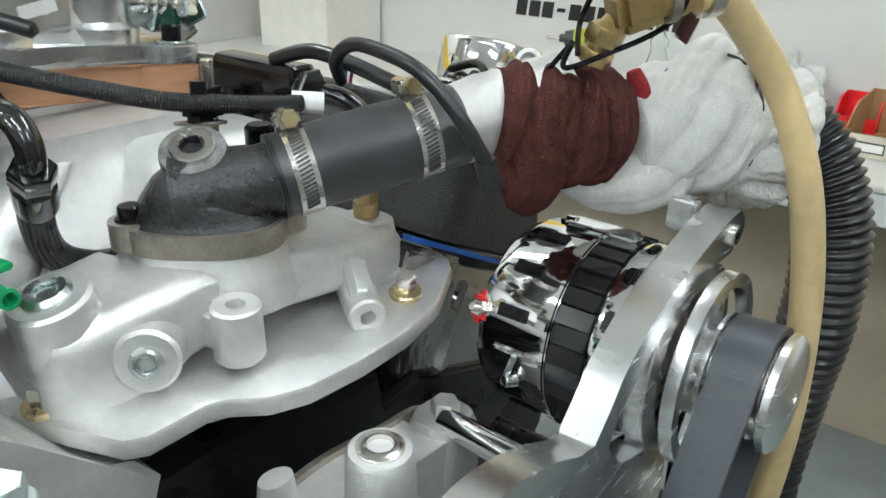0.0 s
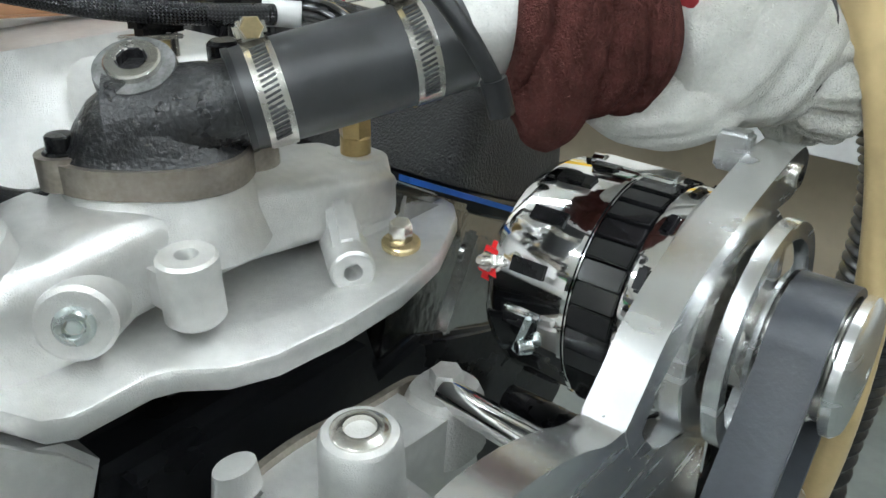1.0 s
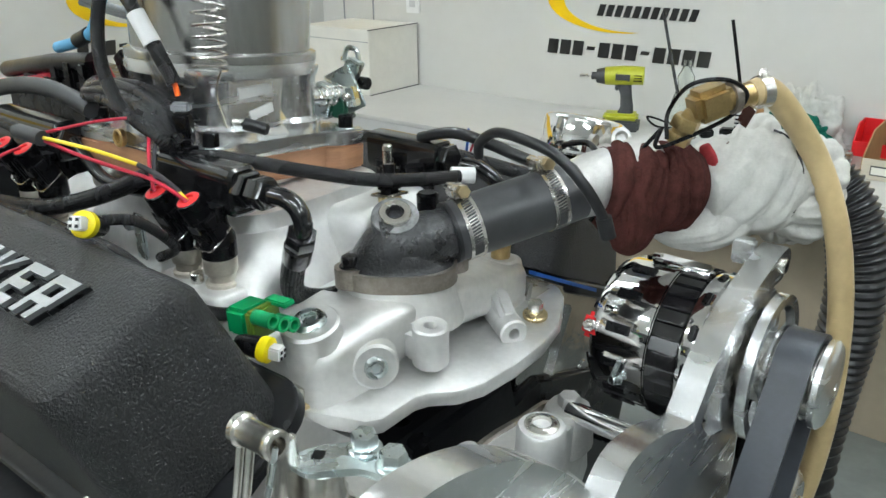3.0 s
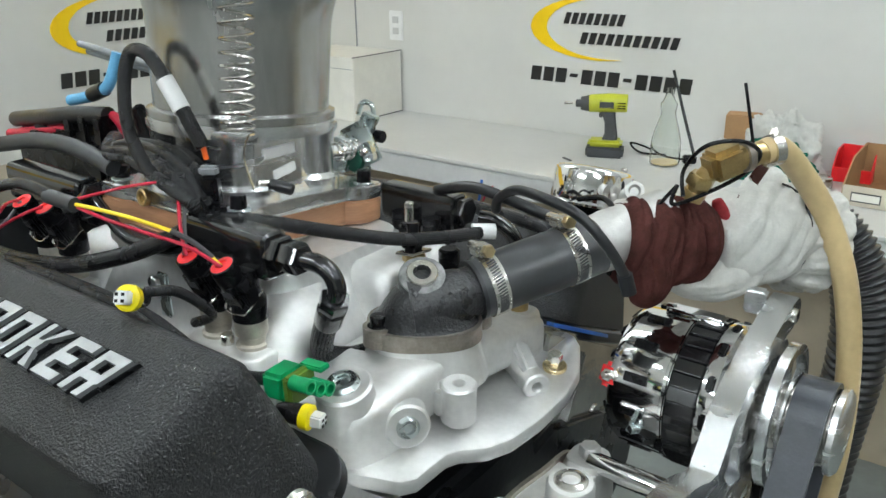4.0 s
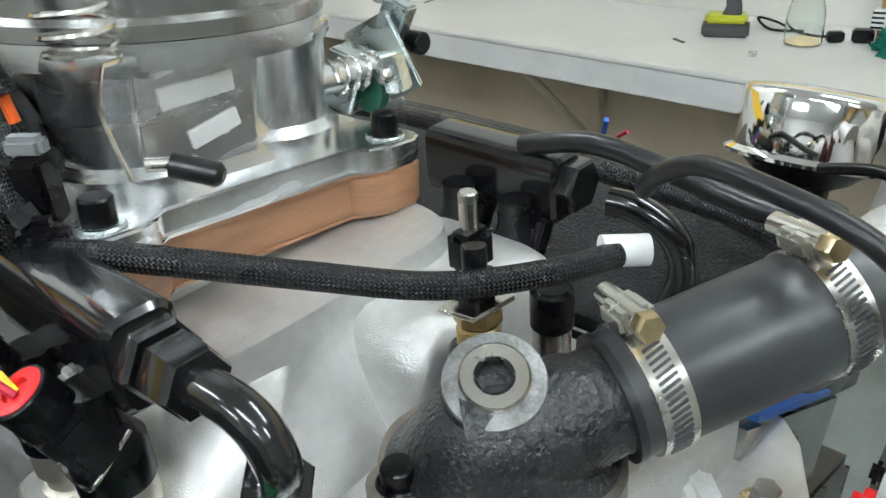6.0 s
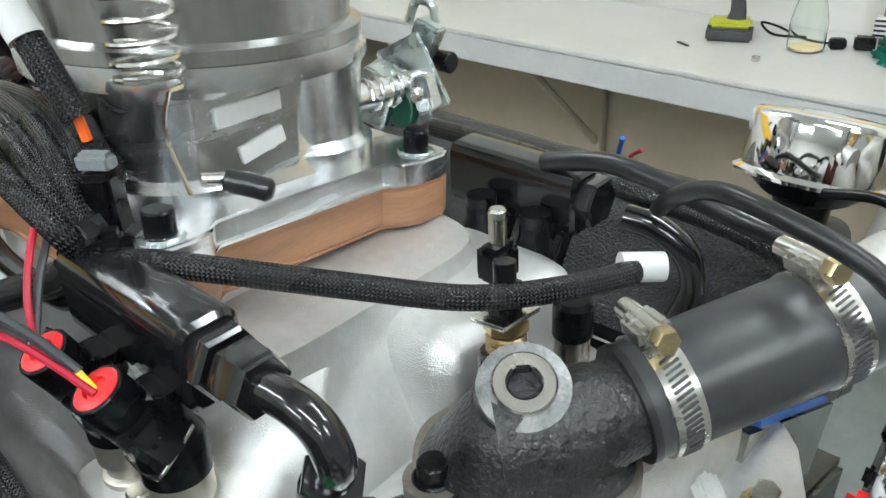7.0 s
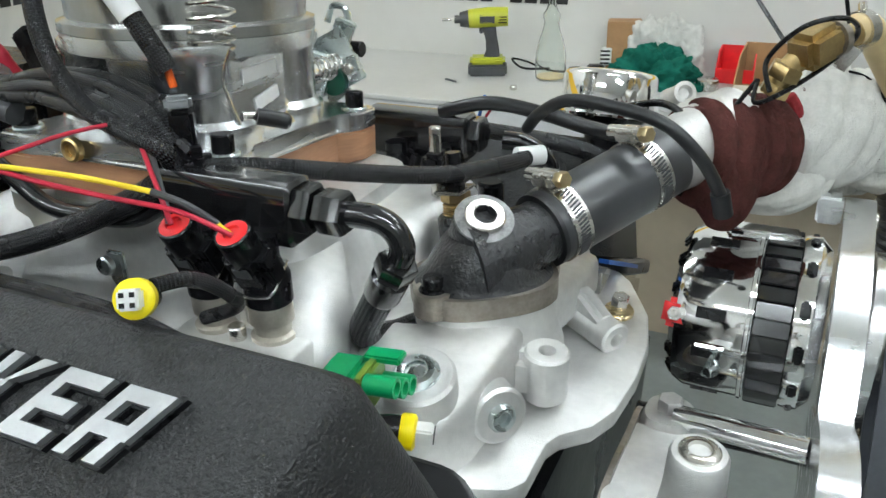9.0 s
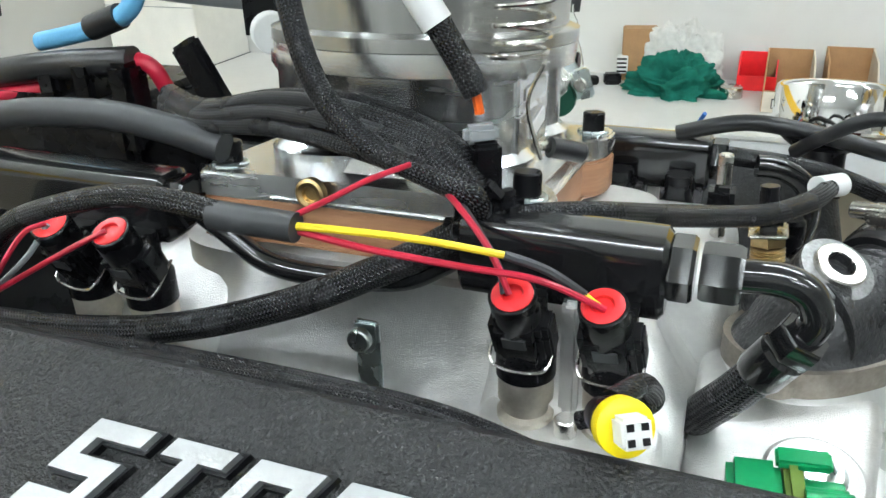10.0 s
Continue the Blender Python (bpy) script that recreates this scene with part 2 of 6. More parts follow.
def prism(bm, outline, f, at, depth, bevel=0.0):
    """Extrudes an outline (u, v) along the frame's third axis."""
    lo = [bm.verts.new(V(at) + f @ V((u, v, 0))) for u, v in outline]
    hi = [bm.verts.new(V(at) + f @ V((u, v, depth))) for u, v in outline]
    n = len(outline)
    fs = [bm.faces.new(lo), bm.faces.new(hi)]
    for i in range(n):
        bm.faces.new((lo[i], lo[(i + 1) % n], hi[(i + 1) % n], hi[i]))
    if bevel:
        es = list(fs[0].edges) + list(fs[1].edges)
        bmesh.ops.bevel(bm, geom=es, offset=bevel, segments=2, affect="EDGES", clamp_overlap=True)
    return bm


def slab(bm, outline, z0, z1, e):
    """Horizontal plate with rounded rims; the outline runs anticlockwise."""
    n = len(outline)
    nrm = []
    for i in range(n):
        a, b, c = (V((*outline[(i + k) % n], 0)) for k in (-1, 0, 1))
        d1, d2 = (b - a).normalized(), (c - b).normalized()
        m = (V((d1.y, -d1.x, 0)) + V((d2.y, -d2.x, 0))).normalized()
        nrm.append(m)
    prev = None
    for inset, z in ((1, z0), (0.3, z0 + e * 0.3), (0, z0 + e), (0, z1 - e), (0.3, z1 - e * 0.3), (1, z1)):
        ring = [bm.verts.new(V((*outline[i], z)) - nrm[i] * e * inset) for i in range(n)]
        if prev:
            for k in range(n):
                bm.faces.new((prev[k], prev[(k + 1) % n], ring[(k + 1) % n], ring[k]))
        else:
            bm.faces.new(ring)
        prev = ring
    bm.faces.new(prev)
    return bm


def loft(bm, sections, n=24, power=4.0):
    """Rounded-rectangle sections (centre, x half, y half, axis x, axis y), skinned in order."""
    prev = None
    for c, a, b, ux, uy in sections:
        ring = []
        for k in range(n):
            th = 2 * math.pi * (k + 0.5) / n
            cs, sn = math.cos(th), math.sin(th)
            q = (abs(cs) ** power + abs(sn) ** power) ** (-1 / power)
            ring.append(bm.verts.new(V(c) + V(ux) * (a * cs * q) + V(uy) * (b * sn * q)))
        if prev:
            for k in range(n):
                bm.faces.new((prev[k], prev[(k + 1) % n], ring[(k + 1) % n], ring[k]))
        else:
            bm.faces.new(ring)
        prev = ring
    bm.faces.new(prev)
    return bm


def rloft(bm, sections, q=6):
    """Like loft, with true corner radii: (centre, x half, y half, radius, axis x, axis y)."""
    prev = None
    for c, a, b, r, ux, uy in sections:
        ring = []
        for k, (sx, sy) in enumerate(((1, 1), (-1, 1), (-1, -1), (1, -1))):
            for i in range(q + 1):
                th = math.pi / 2 * (k + i / q)
                ring.append(bm.verts.new(V(c) + V(ux) * (sx * (a - r) + r * math.cos(th)) + V(uy) * (sy * (b - r) + r * math.sin(th))))
        n = len(ring)
        if prev:
            for k in range(n):
                bm.faces.new((prev[k], prev[(k + 1) % n], ring[(k + 1) % n], ring[k]))
        else:
            bm.faces.new(ring)
        prev = ring
    bm.faces.new(prev)
    return bm


B = bmesh.new
YZ = Matrix(((0, 0, 1), (1, 0, 0), (0, 1, 0)))  # outline in (y, z), extruded along +x
XZ = Matrix(((1, 0, 0), (0, 0, -1), (0, 1, 0)))  # outline in (x, z), extruded along -y
XY = Matrix.Identity(3)
X, Y, Z = V((1, 0, 0)), V((0, 1, 0)), V((0, 0, 1))

# ---- the room ----
WALL, LEFT, BENCH = 2.668, -2.35, 0.93
solo("floor", box(B(), (0, 0, -0.05), (9, 9, 0.1)), FLOORM, "grey painted concrete workshop floor", "floor", kind="structure")
solo("ceiling", box(B(), (0, 0, CEIL + 0.05), (9, 9, 0.1)), CEILM, "plain white workshop ceiling", "ceiling", kind="structure")


def painted_wall(name, c, s, axis, label):
    """White wall with a yellow band above 1.44 m and a tan part below the bench."""
    w = tagged(part(name, box(B(), (c[0], c[1], 1.185), (s[0], s[1], 0.53)), WALLW), label, "wall", kind="structure")
    part("yellow_band", box(B(), (c[0], c[1], 1.60), (s[0], s[1], 0.3)), WALLY, w, "yellow painted band")
    part("upper_wall", box(B(), (c[0], c[1], (1.75 + CEIL) / 2), (s[0], s[1], CEIL - 1.75)), WALLW, w)
    part("lower_wall", box(B(), (c[0], c[1], 0.46), (s[0], s[1], 0.92)), UNDERM, w, "tan painted lower wall")
    return w


painted_wall("wall_north", (1.075, WALL + 0.06), (6.85, 0.12), 1, "white workshop wall with yellow upper band")
painted_wall("wall_west", (LEFT - 0.06, 0), (0.12, 8.6), 0, "white workshop side wall with yellow upper band")
# Unseen walls close the room; their grey damps fill light and reflections.
solo("wall_south", box(B(), (1.0, -3.5, 1.5), (7, 0.12, 3.0)), WALLG, "unseen closing wall, grey to cut reflections on the engine", "wall", kind="structure")
solo("wall_east", box(B(), (4.4, 0, 1.5), (0.12, 8, 3.0)), WALLG, "unseen closing wall, grey to cut reflections on the engine", "wall", kind="structure")
for lx, ly in TUBES:
    lamp = thing("ceiling_lamp", (lx, ly, CEIL - 0.06), "unseen white ceiling strip lamp with two lit tubes", "lamp", "ceiling lamps")
    part("housing", box(B(), (lx, ly, CEIL - 0.03), (1.25, 0.3, 0.06), bevel=0.01), CEILM, lamp)
    for k in (-0.07, 0.07):
        part("tube", cyl(B(), (lx - 0.6, ly + k, CEIL - 0.08), X, 0.019, 1.2), LAMPM, lamp, "lit white fluorescent tube")

bench = thing("workbench", (-0.5, 2.4, 0), "long white laminate workbench fixed along the wall", "workbench")
part("worktop", box(B(), (0.0, 2.395, BENCH - 0.006), (4.69, 0.54, 0.012), bevel=0.002), BENCHM, bench)
part("front_edge", box(B(), (0.0, 2.137, BENCH - 0.05), (4.69, 0.018, 0.075), bevel=0.003), BENCHE, bench, "grey front edge board")
part("underside", box(B(), (0.0, 2.40, BENCH - 0.03), (4.69, 0.50, 0.03)), BENCHE, bench)
for bx in (-1.3, 0.75, 2.1):
    br = B()
    tube(br, [(bx, 2.64, 0.45), (bx, 2.17, 0.88)], 0.014, n=8, smooth=False)
    part("brace", br, UNDERM, bench)
    part("cleat", box(B(), (bx, 2.645, 0.65), (0.05, 0.035, 0.5), bevel=0.004), UNDERM, bench)


# sign on the wall: yellow crescent with rows of plain bars
def swoosh(n=40):
    o, i = [], []
    for k in range(n + 1):
        a = math.radians(75 + 215 * k / n)
        w = 0.052 * math.sin(math.pi * k / n) ** 0.8
        o.append((0.265 * math.cos(a), 0.105 * math.sin(a)))
        i.append(((0.265 - w) * math.cos(a) + 0.012 * math.sin(math.pi * k / n), (0.105 - 0.35 * w) * math.sin(a)))
    return o[::1] + i[::-1][1:-1]


def slant(w, h, k=0.3):
    return [(0, 0), (w, 0), (w + h * k, h), (h * k, h)]


def sign(f, at, name):
    """Flat vinyl sign; lettering stands as plain slanted strokes."""
    s = thing("wall_sign", at, "yellow crescent and black lettering on the wall", "sign", "wall signs")
    p = V(at)
    part("crescent", prism(B(), swoosh(), f, p + f @ V((0.06, 0.0, 0)), 0.002), LOGOY, s, "yellow vinyl crescent")
    rnd = random.Random(4)
    rows = [(-0.075, 0.012, 8, 0.0285, 0.038), (-0.01, -0.052, 11, 0.0325, 0.038)]
    for u0, v0, n, pitch, h in rows:
        for k in range(n):
            u = u0 + k * pitch
            w = pitch * 0.78
            b = prism(B(), slant(w * 0.9, h), f, p + f @ V((u, v0, 0.0)), 0.0025)
            part("letter_bar", b, LOGOK, s)
    for k in range(12):
        u = -0.2 + k * 0.0505
        b = B()
        if k in (3, 7):
            prism(b, slant(0.03, 0.012), f, p + f @ V((u + 0.006, -0.168, 0)), 0.0025)
        else:
            prism(b, slant(0.04, 0.05, 0.12), f, p + f @ V((u, -0.19, 0)), 0.0025)
        part("number_bar", b, LOGOK, s, "plain black bar")
    return s


sign(Matrix(((1, 0, 0), (0, 0, -1), (0, 1, 0))), (-1.0, WALL - 0.001, 1.30), "north")
sign(Matrix(((0, 0, 1), (1, 0, 0), (0, 1, 0))), (LEFT + 0.001, 1.72, 1.32), "west")

for sx_ in (-2.05, -2.22):
    solo("wall_panel_trim", box(B(), (sx_, WALL - 0.0015, 1.19), (0.006, 0.003, 0.51)), GREYPL, "thin grey seam strip between wall panels", "trim", kind="structure")
ou = thing("wall_outlet", (-1.83, WALL, 1.27), "white twin socket plate on the wall", "outlet")
part("plate", box(B(), (-1.83, WALL - 0.004, 1.268), (0.07, 0.008, 0.114), bevel=0.003), WHITEPL, ou)
for z in (1.247, 1.29):
    part("socket", box(B(), (-1.83, WALL - 0.0095, z), (0.03, 0.003, 0.026), bevel=0.001), BENCHE, ou)

# ---- engine: block, heads, covers ----
YC = 0.541  # the engine's long middle line
stand = thing("engine_stand", (-0.2, YC, 0), "dark steel engine test stand on the floor", "engine stand")
for sx in (-0.55, 0.05):
    for sy in (0.3, 0.78):
        part("leg", box(B(), (sx, sy, 0.42), (0.06, 0.06, 0.84), bevel=0.004), BLACKPL, stand)
    part("crossbeam", box(B(), (sx, YC, 0.85), (0.06, 0.54, 0.06), bevel=0.004), BLACKPL, stand)
for sy in (0.3, 0.78):
    part("rail", box(B(), (-0.25, sy, 0.85), (0.54, 0.06, 0.06), bevel=0.004), BLACKPL, stand)

block = thing("engine_block", (-0.25, YC, 0.88), "black painted engine block with one polished cylinder head", "engine block")
part("block", prism(B(), [(0.38, 0.9), (0.70, 0.9), (0.71, 1.02), (0.76, 1.17), (0.66, 1.235), (0.42, 1.235), (0.32, 1.17), (0.37, 1.02)], YZ, (-0.56, 0, 0), 0.55, 0.006), BLACKPT, block)
part("front_cover", prism(B(), [(0.44, 0.92), (0.64, 0.92), (0.66, 1.06), (0.62, 1.20), (0.46, 1.20), (0.42, 1.06)], YZ, (-0.01, 0, 0), 0.05, 0.01), BLACKPT, block, "black timing cover")
part("valley_wall", box(B(), (-0.005, YC, 1.215), (0.03, 0.22, 0.05), bevel=0.006), BLACKPT, block)


part("cylinder_head", prism(B(), [(0.426, 1.165), (0.392, 1.238), (0.262, 1.205), (0.30, 1.105)], YZ, (-0.54, 0, 0), 0.515, 0.005), BLACKPT, block, "black cylinder head behind the bare cast end")
part("head_end", prism(B(), [(0.30, 1.105), (0.44, 1.15), (0.460, 1.205), (0.447, 1.222), (0.425, 1.230), (0.398, 1.262), (0.384, 1.278), (0.370, 1.279), (0.262, 1.205)], YZ, (-0.0245, 0, 0), 0.0595, 0.004), CAST, block, "bare cast head end")
part("cylinder_head", prism(B(), [(0.625, 1.165), (0.654, 1.271), (0.815, 1.187), (0.77, 1.095)], YZ, (-0.54, 0, 0), 0.571, 0.005), POLISH, block, "polished aluminium cylinder head")
for q in ((0.672, 1.225), (0.715, 1.205), (0.700, 1.165), (0.755, 1.135)):
    part("head_hole", cyl(B(), (0.0305, *q), X, 0.0055, 0.002), BLACKPL, block)
    part("hole_ring", lathe(B(), [(0.006, 0), (0.0085, 0), (0.0085, 0.003), (0.006, 0.003)], (0.030, *q), X, 24), POLISH, block)
part("head_ridge", box(B(), (0.032, 0.705, 1.188), (0.008, 0.008, 0.07), Euler((-0.5, 0, 0)).to_matrix(), 0.002), POLISH, block)
part("front_plate", prism(B(), [(0.60, 0.92), (0.70, 0.92), (0.84, 1.03), (0.86, 1.10), (0.78, 1.125), (0.66, 1.17), (0.60, 1.16)], YZ, (-0.02, 0, 0), 0.058, 0.005), BLACKPT, block, "black front of the block")
part("gasket", prism(B(), [(0.653, 1.2780), (0.653, 1.2742), (0.765, 1.2171), (0.765, 1.2209)], YZ, (0.029, 0, 0), 0.0075, 0), GASKET, block, "blue valve cover gasket")

# valve covers: local axes u along the engine, v up the slope, n out of the top
SL = math.atan2(0.046, 0.074)


def cover_frame(k):
    sl = SL if k > 0 else radians(25)
    v = V((0, k * math.cos(sl), math.sin(sl)))
    n = V((0, -k * math.sin(sl), math.cos(sl)))
    return Matrix((X, v, n)).transposed()


def cover_body(k, at):
    f = cover_frame(k)
    b = B()
    secs = []
    for d, u0, u1, v0, v1, r in ((-0.098, -0.520, 0.043, -0.024, 0.084 if k > 0 else 0.112, 0.024), (-0.088, -0.518, 0.041, -0.022, 0.085 if k > 0 else 0.110, 0.022), (-0.014, -0.502, 0.0285, -0.0045, 0.0935, 0.016), (-0.007, -0.500, 0.0265, -0.0025, 0.0915, 0.015), (-0.0025, -0.497, 0.0235, 0.0005, 0.0885, 0.014), (0.0, -0.492, 0.0185, 0.0055, 0.0835, 0.012)):
        if k < 0 and d < -0.05:
            v1 += 0.022
        c = V(at) + f @ V(((u0 + u1) / 2, (v0 + v1) / 2, d))
        secs.append((c, (u1 - u0) / 2, (v1 - v0) / 2, r, f @ V((1, 0, 0)), f @ V((0, 1, 0))))
    rloft(b, secs)
    if k > 0:  # the front edge runs a little askew
        for v in b.verts:
            if v.co.x > -0.05:
                v.co.x -= 0.24 * max(0.0, 0.333 - v.co.y)
    return b, f


def cover_flange(k, at):
    f = cover_frame(k)
    b = B()
    secs = []
    for d, g in ((-0.112, 0.0), (-0.110, 0.002), (-0.101, 0.002), (-0.099, 0.0)):
        u0, u1, v0, v1 = -0.53 - g, 0.052 + g, -0.036 - g, (0.092 if k > 0 else 0.120) + g
        c = V(at) + f @ V(((u0 + u1) / 2, (v0 + v1) / 2, d))
        secs.append((c, (u1 - u0) / 2, (v1 - v0) / 2, 0.026, f @ V((1, 0, 0)), f @ V((0, 1, 0))))
    return rloft(b, secs)


OC = V((0.0, 0.250, 1.336))
vc = thing("valve_cover", (-0.23, 0.25, 1.25), "black crackle valve cover with raised bright lettering", "valve cover", "valve covers")
bm_, F1 = cover_body(1, OC)
part("cover", bm_, CRACKLE, vc, "black crackle-painted cover", 25)
part("flange", cover_flange(1, OC), BLACKPT, vc)
tb_ = B()
rloft(tb_, [(OC + F1 @ V((-0.305, 0.080, d)), 0.19 - e, 0.012 - e, 0.008, F1 @ V((1, 0, 0)), F1 @ V((0, 1, 0))) for d, e in ((-0.06, 0.0), (-0.0125, 0.0), (-0.0095, 0.003))])
part("cover_ledge", tb_, CRACKLE, vc)

# letters as stroke outlines on a unit cell, slanted
STROKES = {
    "S": [(0, 0, 0.8, 0.2), (0.6, 0.2, 0.8, 0.4), (0, 0.4, 0.8, 0.6), (0, 0.6, 0.2, 0.8), (0, 0.8, 0.8, 1)],
    "T": [(0, 0.8, 0.8, 1), (0.3, 0, 0.5, 0.8)],
    "R": [(0, 0, 0.2, 1), (0.2, 0.8, 0.8, 1), (0.6, 0.5, 0.8, 0.8), (0.2, 0.33, 0.8, 0.52), (0.52, 0, 0.74, 0.33)],
    "O": [(0, 0, 0.2, 1), (0.6, 0, 0.8, 1), (0.2, 0, 0.6, 0.2), (0.2, 0.8, 0.6, 1)],
    "K": [(0, 0, 0.2, 1), (0.2, 0.38, 0.45, 0.6)],
    "E": [(0, 0, 0.2, 1), (0.2, 0, 0.8, 0.2), (0.2, 0.4, 0.7, 0.6), (0.2, 0.8, 0.8, 1)],
}
PITCH, HIGH = 0.0300, 0.0304
for i, ch in enumerate("STROKER"):
    for dn, mt, gap, nm in ((0.0, BLACKPT, 0.0012, "letter_base"), (0.0032, LETTER, 0.0, "letter")):
        b = B()
        u0, v0 = -0.2530 + i * PITCH, 0.0330
        quads = [[(a, c), (e, c), (e, g), (a, g)] for a, c, e, g in STROKES[ch]]
        if ch == "K":
            quads += [[(0.3, 0.52), (0.42, 0.42), (0.85, 0), (0.58, 0)], [(0.3, 0.5), (0.42, 0.6), (0.85, 1), (0.58, 1)]]
        for q in quads:
            o = []
            cx, cy = sum(p[0] for p in q) / 4, sum(p[1] for p in q) / 4
            for a, c in q:
                a2, c2 = a * PITCH * 0.92, c * HIGH
                a2 += gap * (1 if a > cx else -1)
                c2 += gap * (1 if c > cy else -1)
                o.append((u0 + a2 + c2 * 0.56, v0 + c2))
            prism(b, o, F1, OC + F1 @ V((0, 0, dn - 0.001)), 0.0042)
        part(nm, b, mt, vc, "bright machined letter " + ch if nm == "letter" else "")
for u in (-0.03, -0.25, -0.46):
    bo = part("bolt", hexa(B(), OC + F1 @ V((u, -0.027, -0.1)), F1 @ V((0, 0, 1)), 0.009, 0.010), SATIN, vc)
    part("washer", cyl(B(), OC + F1 @ V((u, -0.027, -0.101)), F1 @ V((0, 0, 1)), 0.009, 0.003), GOLDZ, bo, "yellow zinc washer")

vc2 = thing("valve_cover", (-0.23, 0.83, 1.25), "black crackle valve cover on the far bank", "valve cover", "valve covers")
OC2 = V((-0.020, 0.869, 1.285))
bm2, F2 = cover_body(-1, OC2)
part("cover", bm2, CRACKLE, vc2, "", 25)
part("flange", cover_flange(-1, OC2), BLACKPT, vc2)

# ---- intake manifold ----
man = thing("intake_manifold", (-0.2, YC, 1.235), "bright cast aluminium intake manifold between the heads", "intake manifold")
rim = [(-0.45, 0.40), (-0.05, 0.407), (0.010, 0.426), (0.040, 0.437), (0.047, 0.447), (0.0475, 0.480), (0.052, 0.490), (0.067, 0.504), (0.076, 0.524), (0.080, 0.56), (0.079, 0.60), (0.070, 0.640), (0.048, 0.682), (0.036, 0.694), (0.015, 0.70), (-0.45, 0.70)]
rb = B()
slab(rb, rim, 0.0, 0.013, 0.003)
for v in rb.verts:
    v.co.z += 1.231 + (v.co.y - 0.443) * 0.02
part("flange_plate", rb, CAST, man, "cast front flange plate")
cb = B()
secs = []
for y, x0, x1, z0, z1 in ((0.425, -0.05, -0.002, 1.236, 1.270), (0.431, -0.06, 0.008, 1.236, 1.286), (0.45, -0.065, 0.015, 1.236, 1.292), (0.478, -0.065, 0.018, 1.238, 1.296), (0.495, -0.065, 0.020, 1.250, 1.298), (0.53, -0.065, 0.021, 1.254, 1.299), (0.555, -0.062, 0.022, 1.255, 1.296), (0.585, -0.055, 0.028, 1.255, 1.292), (0.615, -0.045, 0.031, 1.253, 1.289), (0.645, -0.035, 0.031, 1.250, 1.286), (0.657, -0.03, 0.024, 1.250, 1.276)):
    secs.append((((x0 + x1) / 2, y, (z0 + z1) / 2), (x1 - x0) / 2, (z1 - z0) / 2, X, Z))
loft(cb, secs, 48, 5.5)
part("water_crossover", cb, CAST, man, "smooth cast water crossover", 60)
part("crossover_core", box(B(), (-0.03, 0.545, 1.25), (0.06, 0.20, 0.025), bevel=0.004), CAST, man)
part("thermostat_pad", loft(B(), [((-0.012, 0.533, z), a, b_, V((0.78, 0.62, 0)), V((-0.62, 0.78, 0))) for z, a, b_ in ((1.27, 0.05, 0.04), (1.298, 0.043, 0.033), (1.303, 0.042, 0.032))], 32, 2.4), CAST, man)


def boss(p, axis, r, h, hole, name="boss", bore_mat=None):
    a = V(axis).normalized()
    b = B()
    lathe(b, [(r * 0.8, -h - 0.003), (r * 1.02, -h), (r, -h * 0.5), (r, -0.0015), (r - 0.0015, 0), (hole * 1.15, 0), (hole, -0.0012), (hole, -0.012), (0.0001, -0.012)], p, a, 28)
    return part(name, b, CAST, man)


boss((0.036, 0.512, 1.285), (0.05, -0.05, 1), 0.0135, 0.031, 0.0045)
boss((0.060, 0.586, 1.254), (0.8, -0.55, -0.05), 0.0115, 0.045, 0.0042)
part("boss_web", box(B(), (0.024, 0.511, 1.268), (0.026, 0.019, 0.030), bevel=0.006), CAST, man)
part("web", box(B(), (0.038, 0.600, 1.264), (0.034, 0.014, 0.022), Euler((0, 0.45, -0.6)).to_matrix(), 0.004), CAST, man)


def plug(p, axis, r, rb, mt, nm):
    a = V(axis).normalized()
    part("plug_boss", lathe(B(), [(rb * 1.15, -0.03), (rb, -0.012), (rb, -0.002), (rb - 0.002, 0), (r, 0)], p, a, 32), CAST, man)
    b = B()
    lathe(b, [(r, -0.002), (r, 0.0015), (r * 0.82, 0.004), (r * 0.6, 0.004), (r * 0.5, 0.0035), (r * 0.48, -0.003), (0.0001, -0.003)], p, a, 24)
    hexa(b, V(p) + a * -0.0025, a, r * 0.75, 0.004)
    part(nm, b, mt, man, "zinc plated screw plug")


plug((-0.012, 0.440, 1.302), (0.05, -0.25, 1), 0.0125, 0.021, ZINC, "screw_plug")
plug((0.026, 0.464, 1.268), (0.78, -0.62, 0.12), 0.0085, 0.017, ZINC, "screw_plug")
tw = B()
loft(tw, [((0.006, 0.640, 1.24), 0.022, 0.02, X, Y), ((0.006, 0.642, 1.27), 0.019, 0.016, X, Y), ((0.006, 0.643, 1.286), 0.016, 0.013, X, Y), ((0.006, 0.643, 1.288), 0.014, 0.011, X, Y)], 24, 5)
part("sensor_tower", tw, CAST, man)
for p in ((0.051, 0.630, 1.251), (-0.012, 0.428, 1.246)):
    bo = part("flange_bolt", hexa(B(), V(p) + V((0, 0, 0.002)), (0.1, -0.1, 1), 0.011, 0.011), STEEL, man)
    part("washer", cyl(B(), V(p) - V((0, 0, 0.002)), (0.1, -0.1, 1), 0.0105, 0.004), GOLDZ, bo, "yellow zinc washer")
# plenum and runners: one skin from the pad's rim out to the heads, bulging at the runners
def ring_point(a, x0, x1, y0, y1, pw):
    cs, sn = math.cos(a), math.sin(a)
    q = (abs(cs) ** pw + abs(sn) ** pw) ** (-1 / pw)
    return (x0 + x1) / 2 + (x1 - x0) / 2 * cs * q, (y0 + y1) / 2 + (y1 - y0) / 2 * sn * q


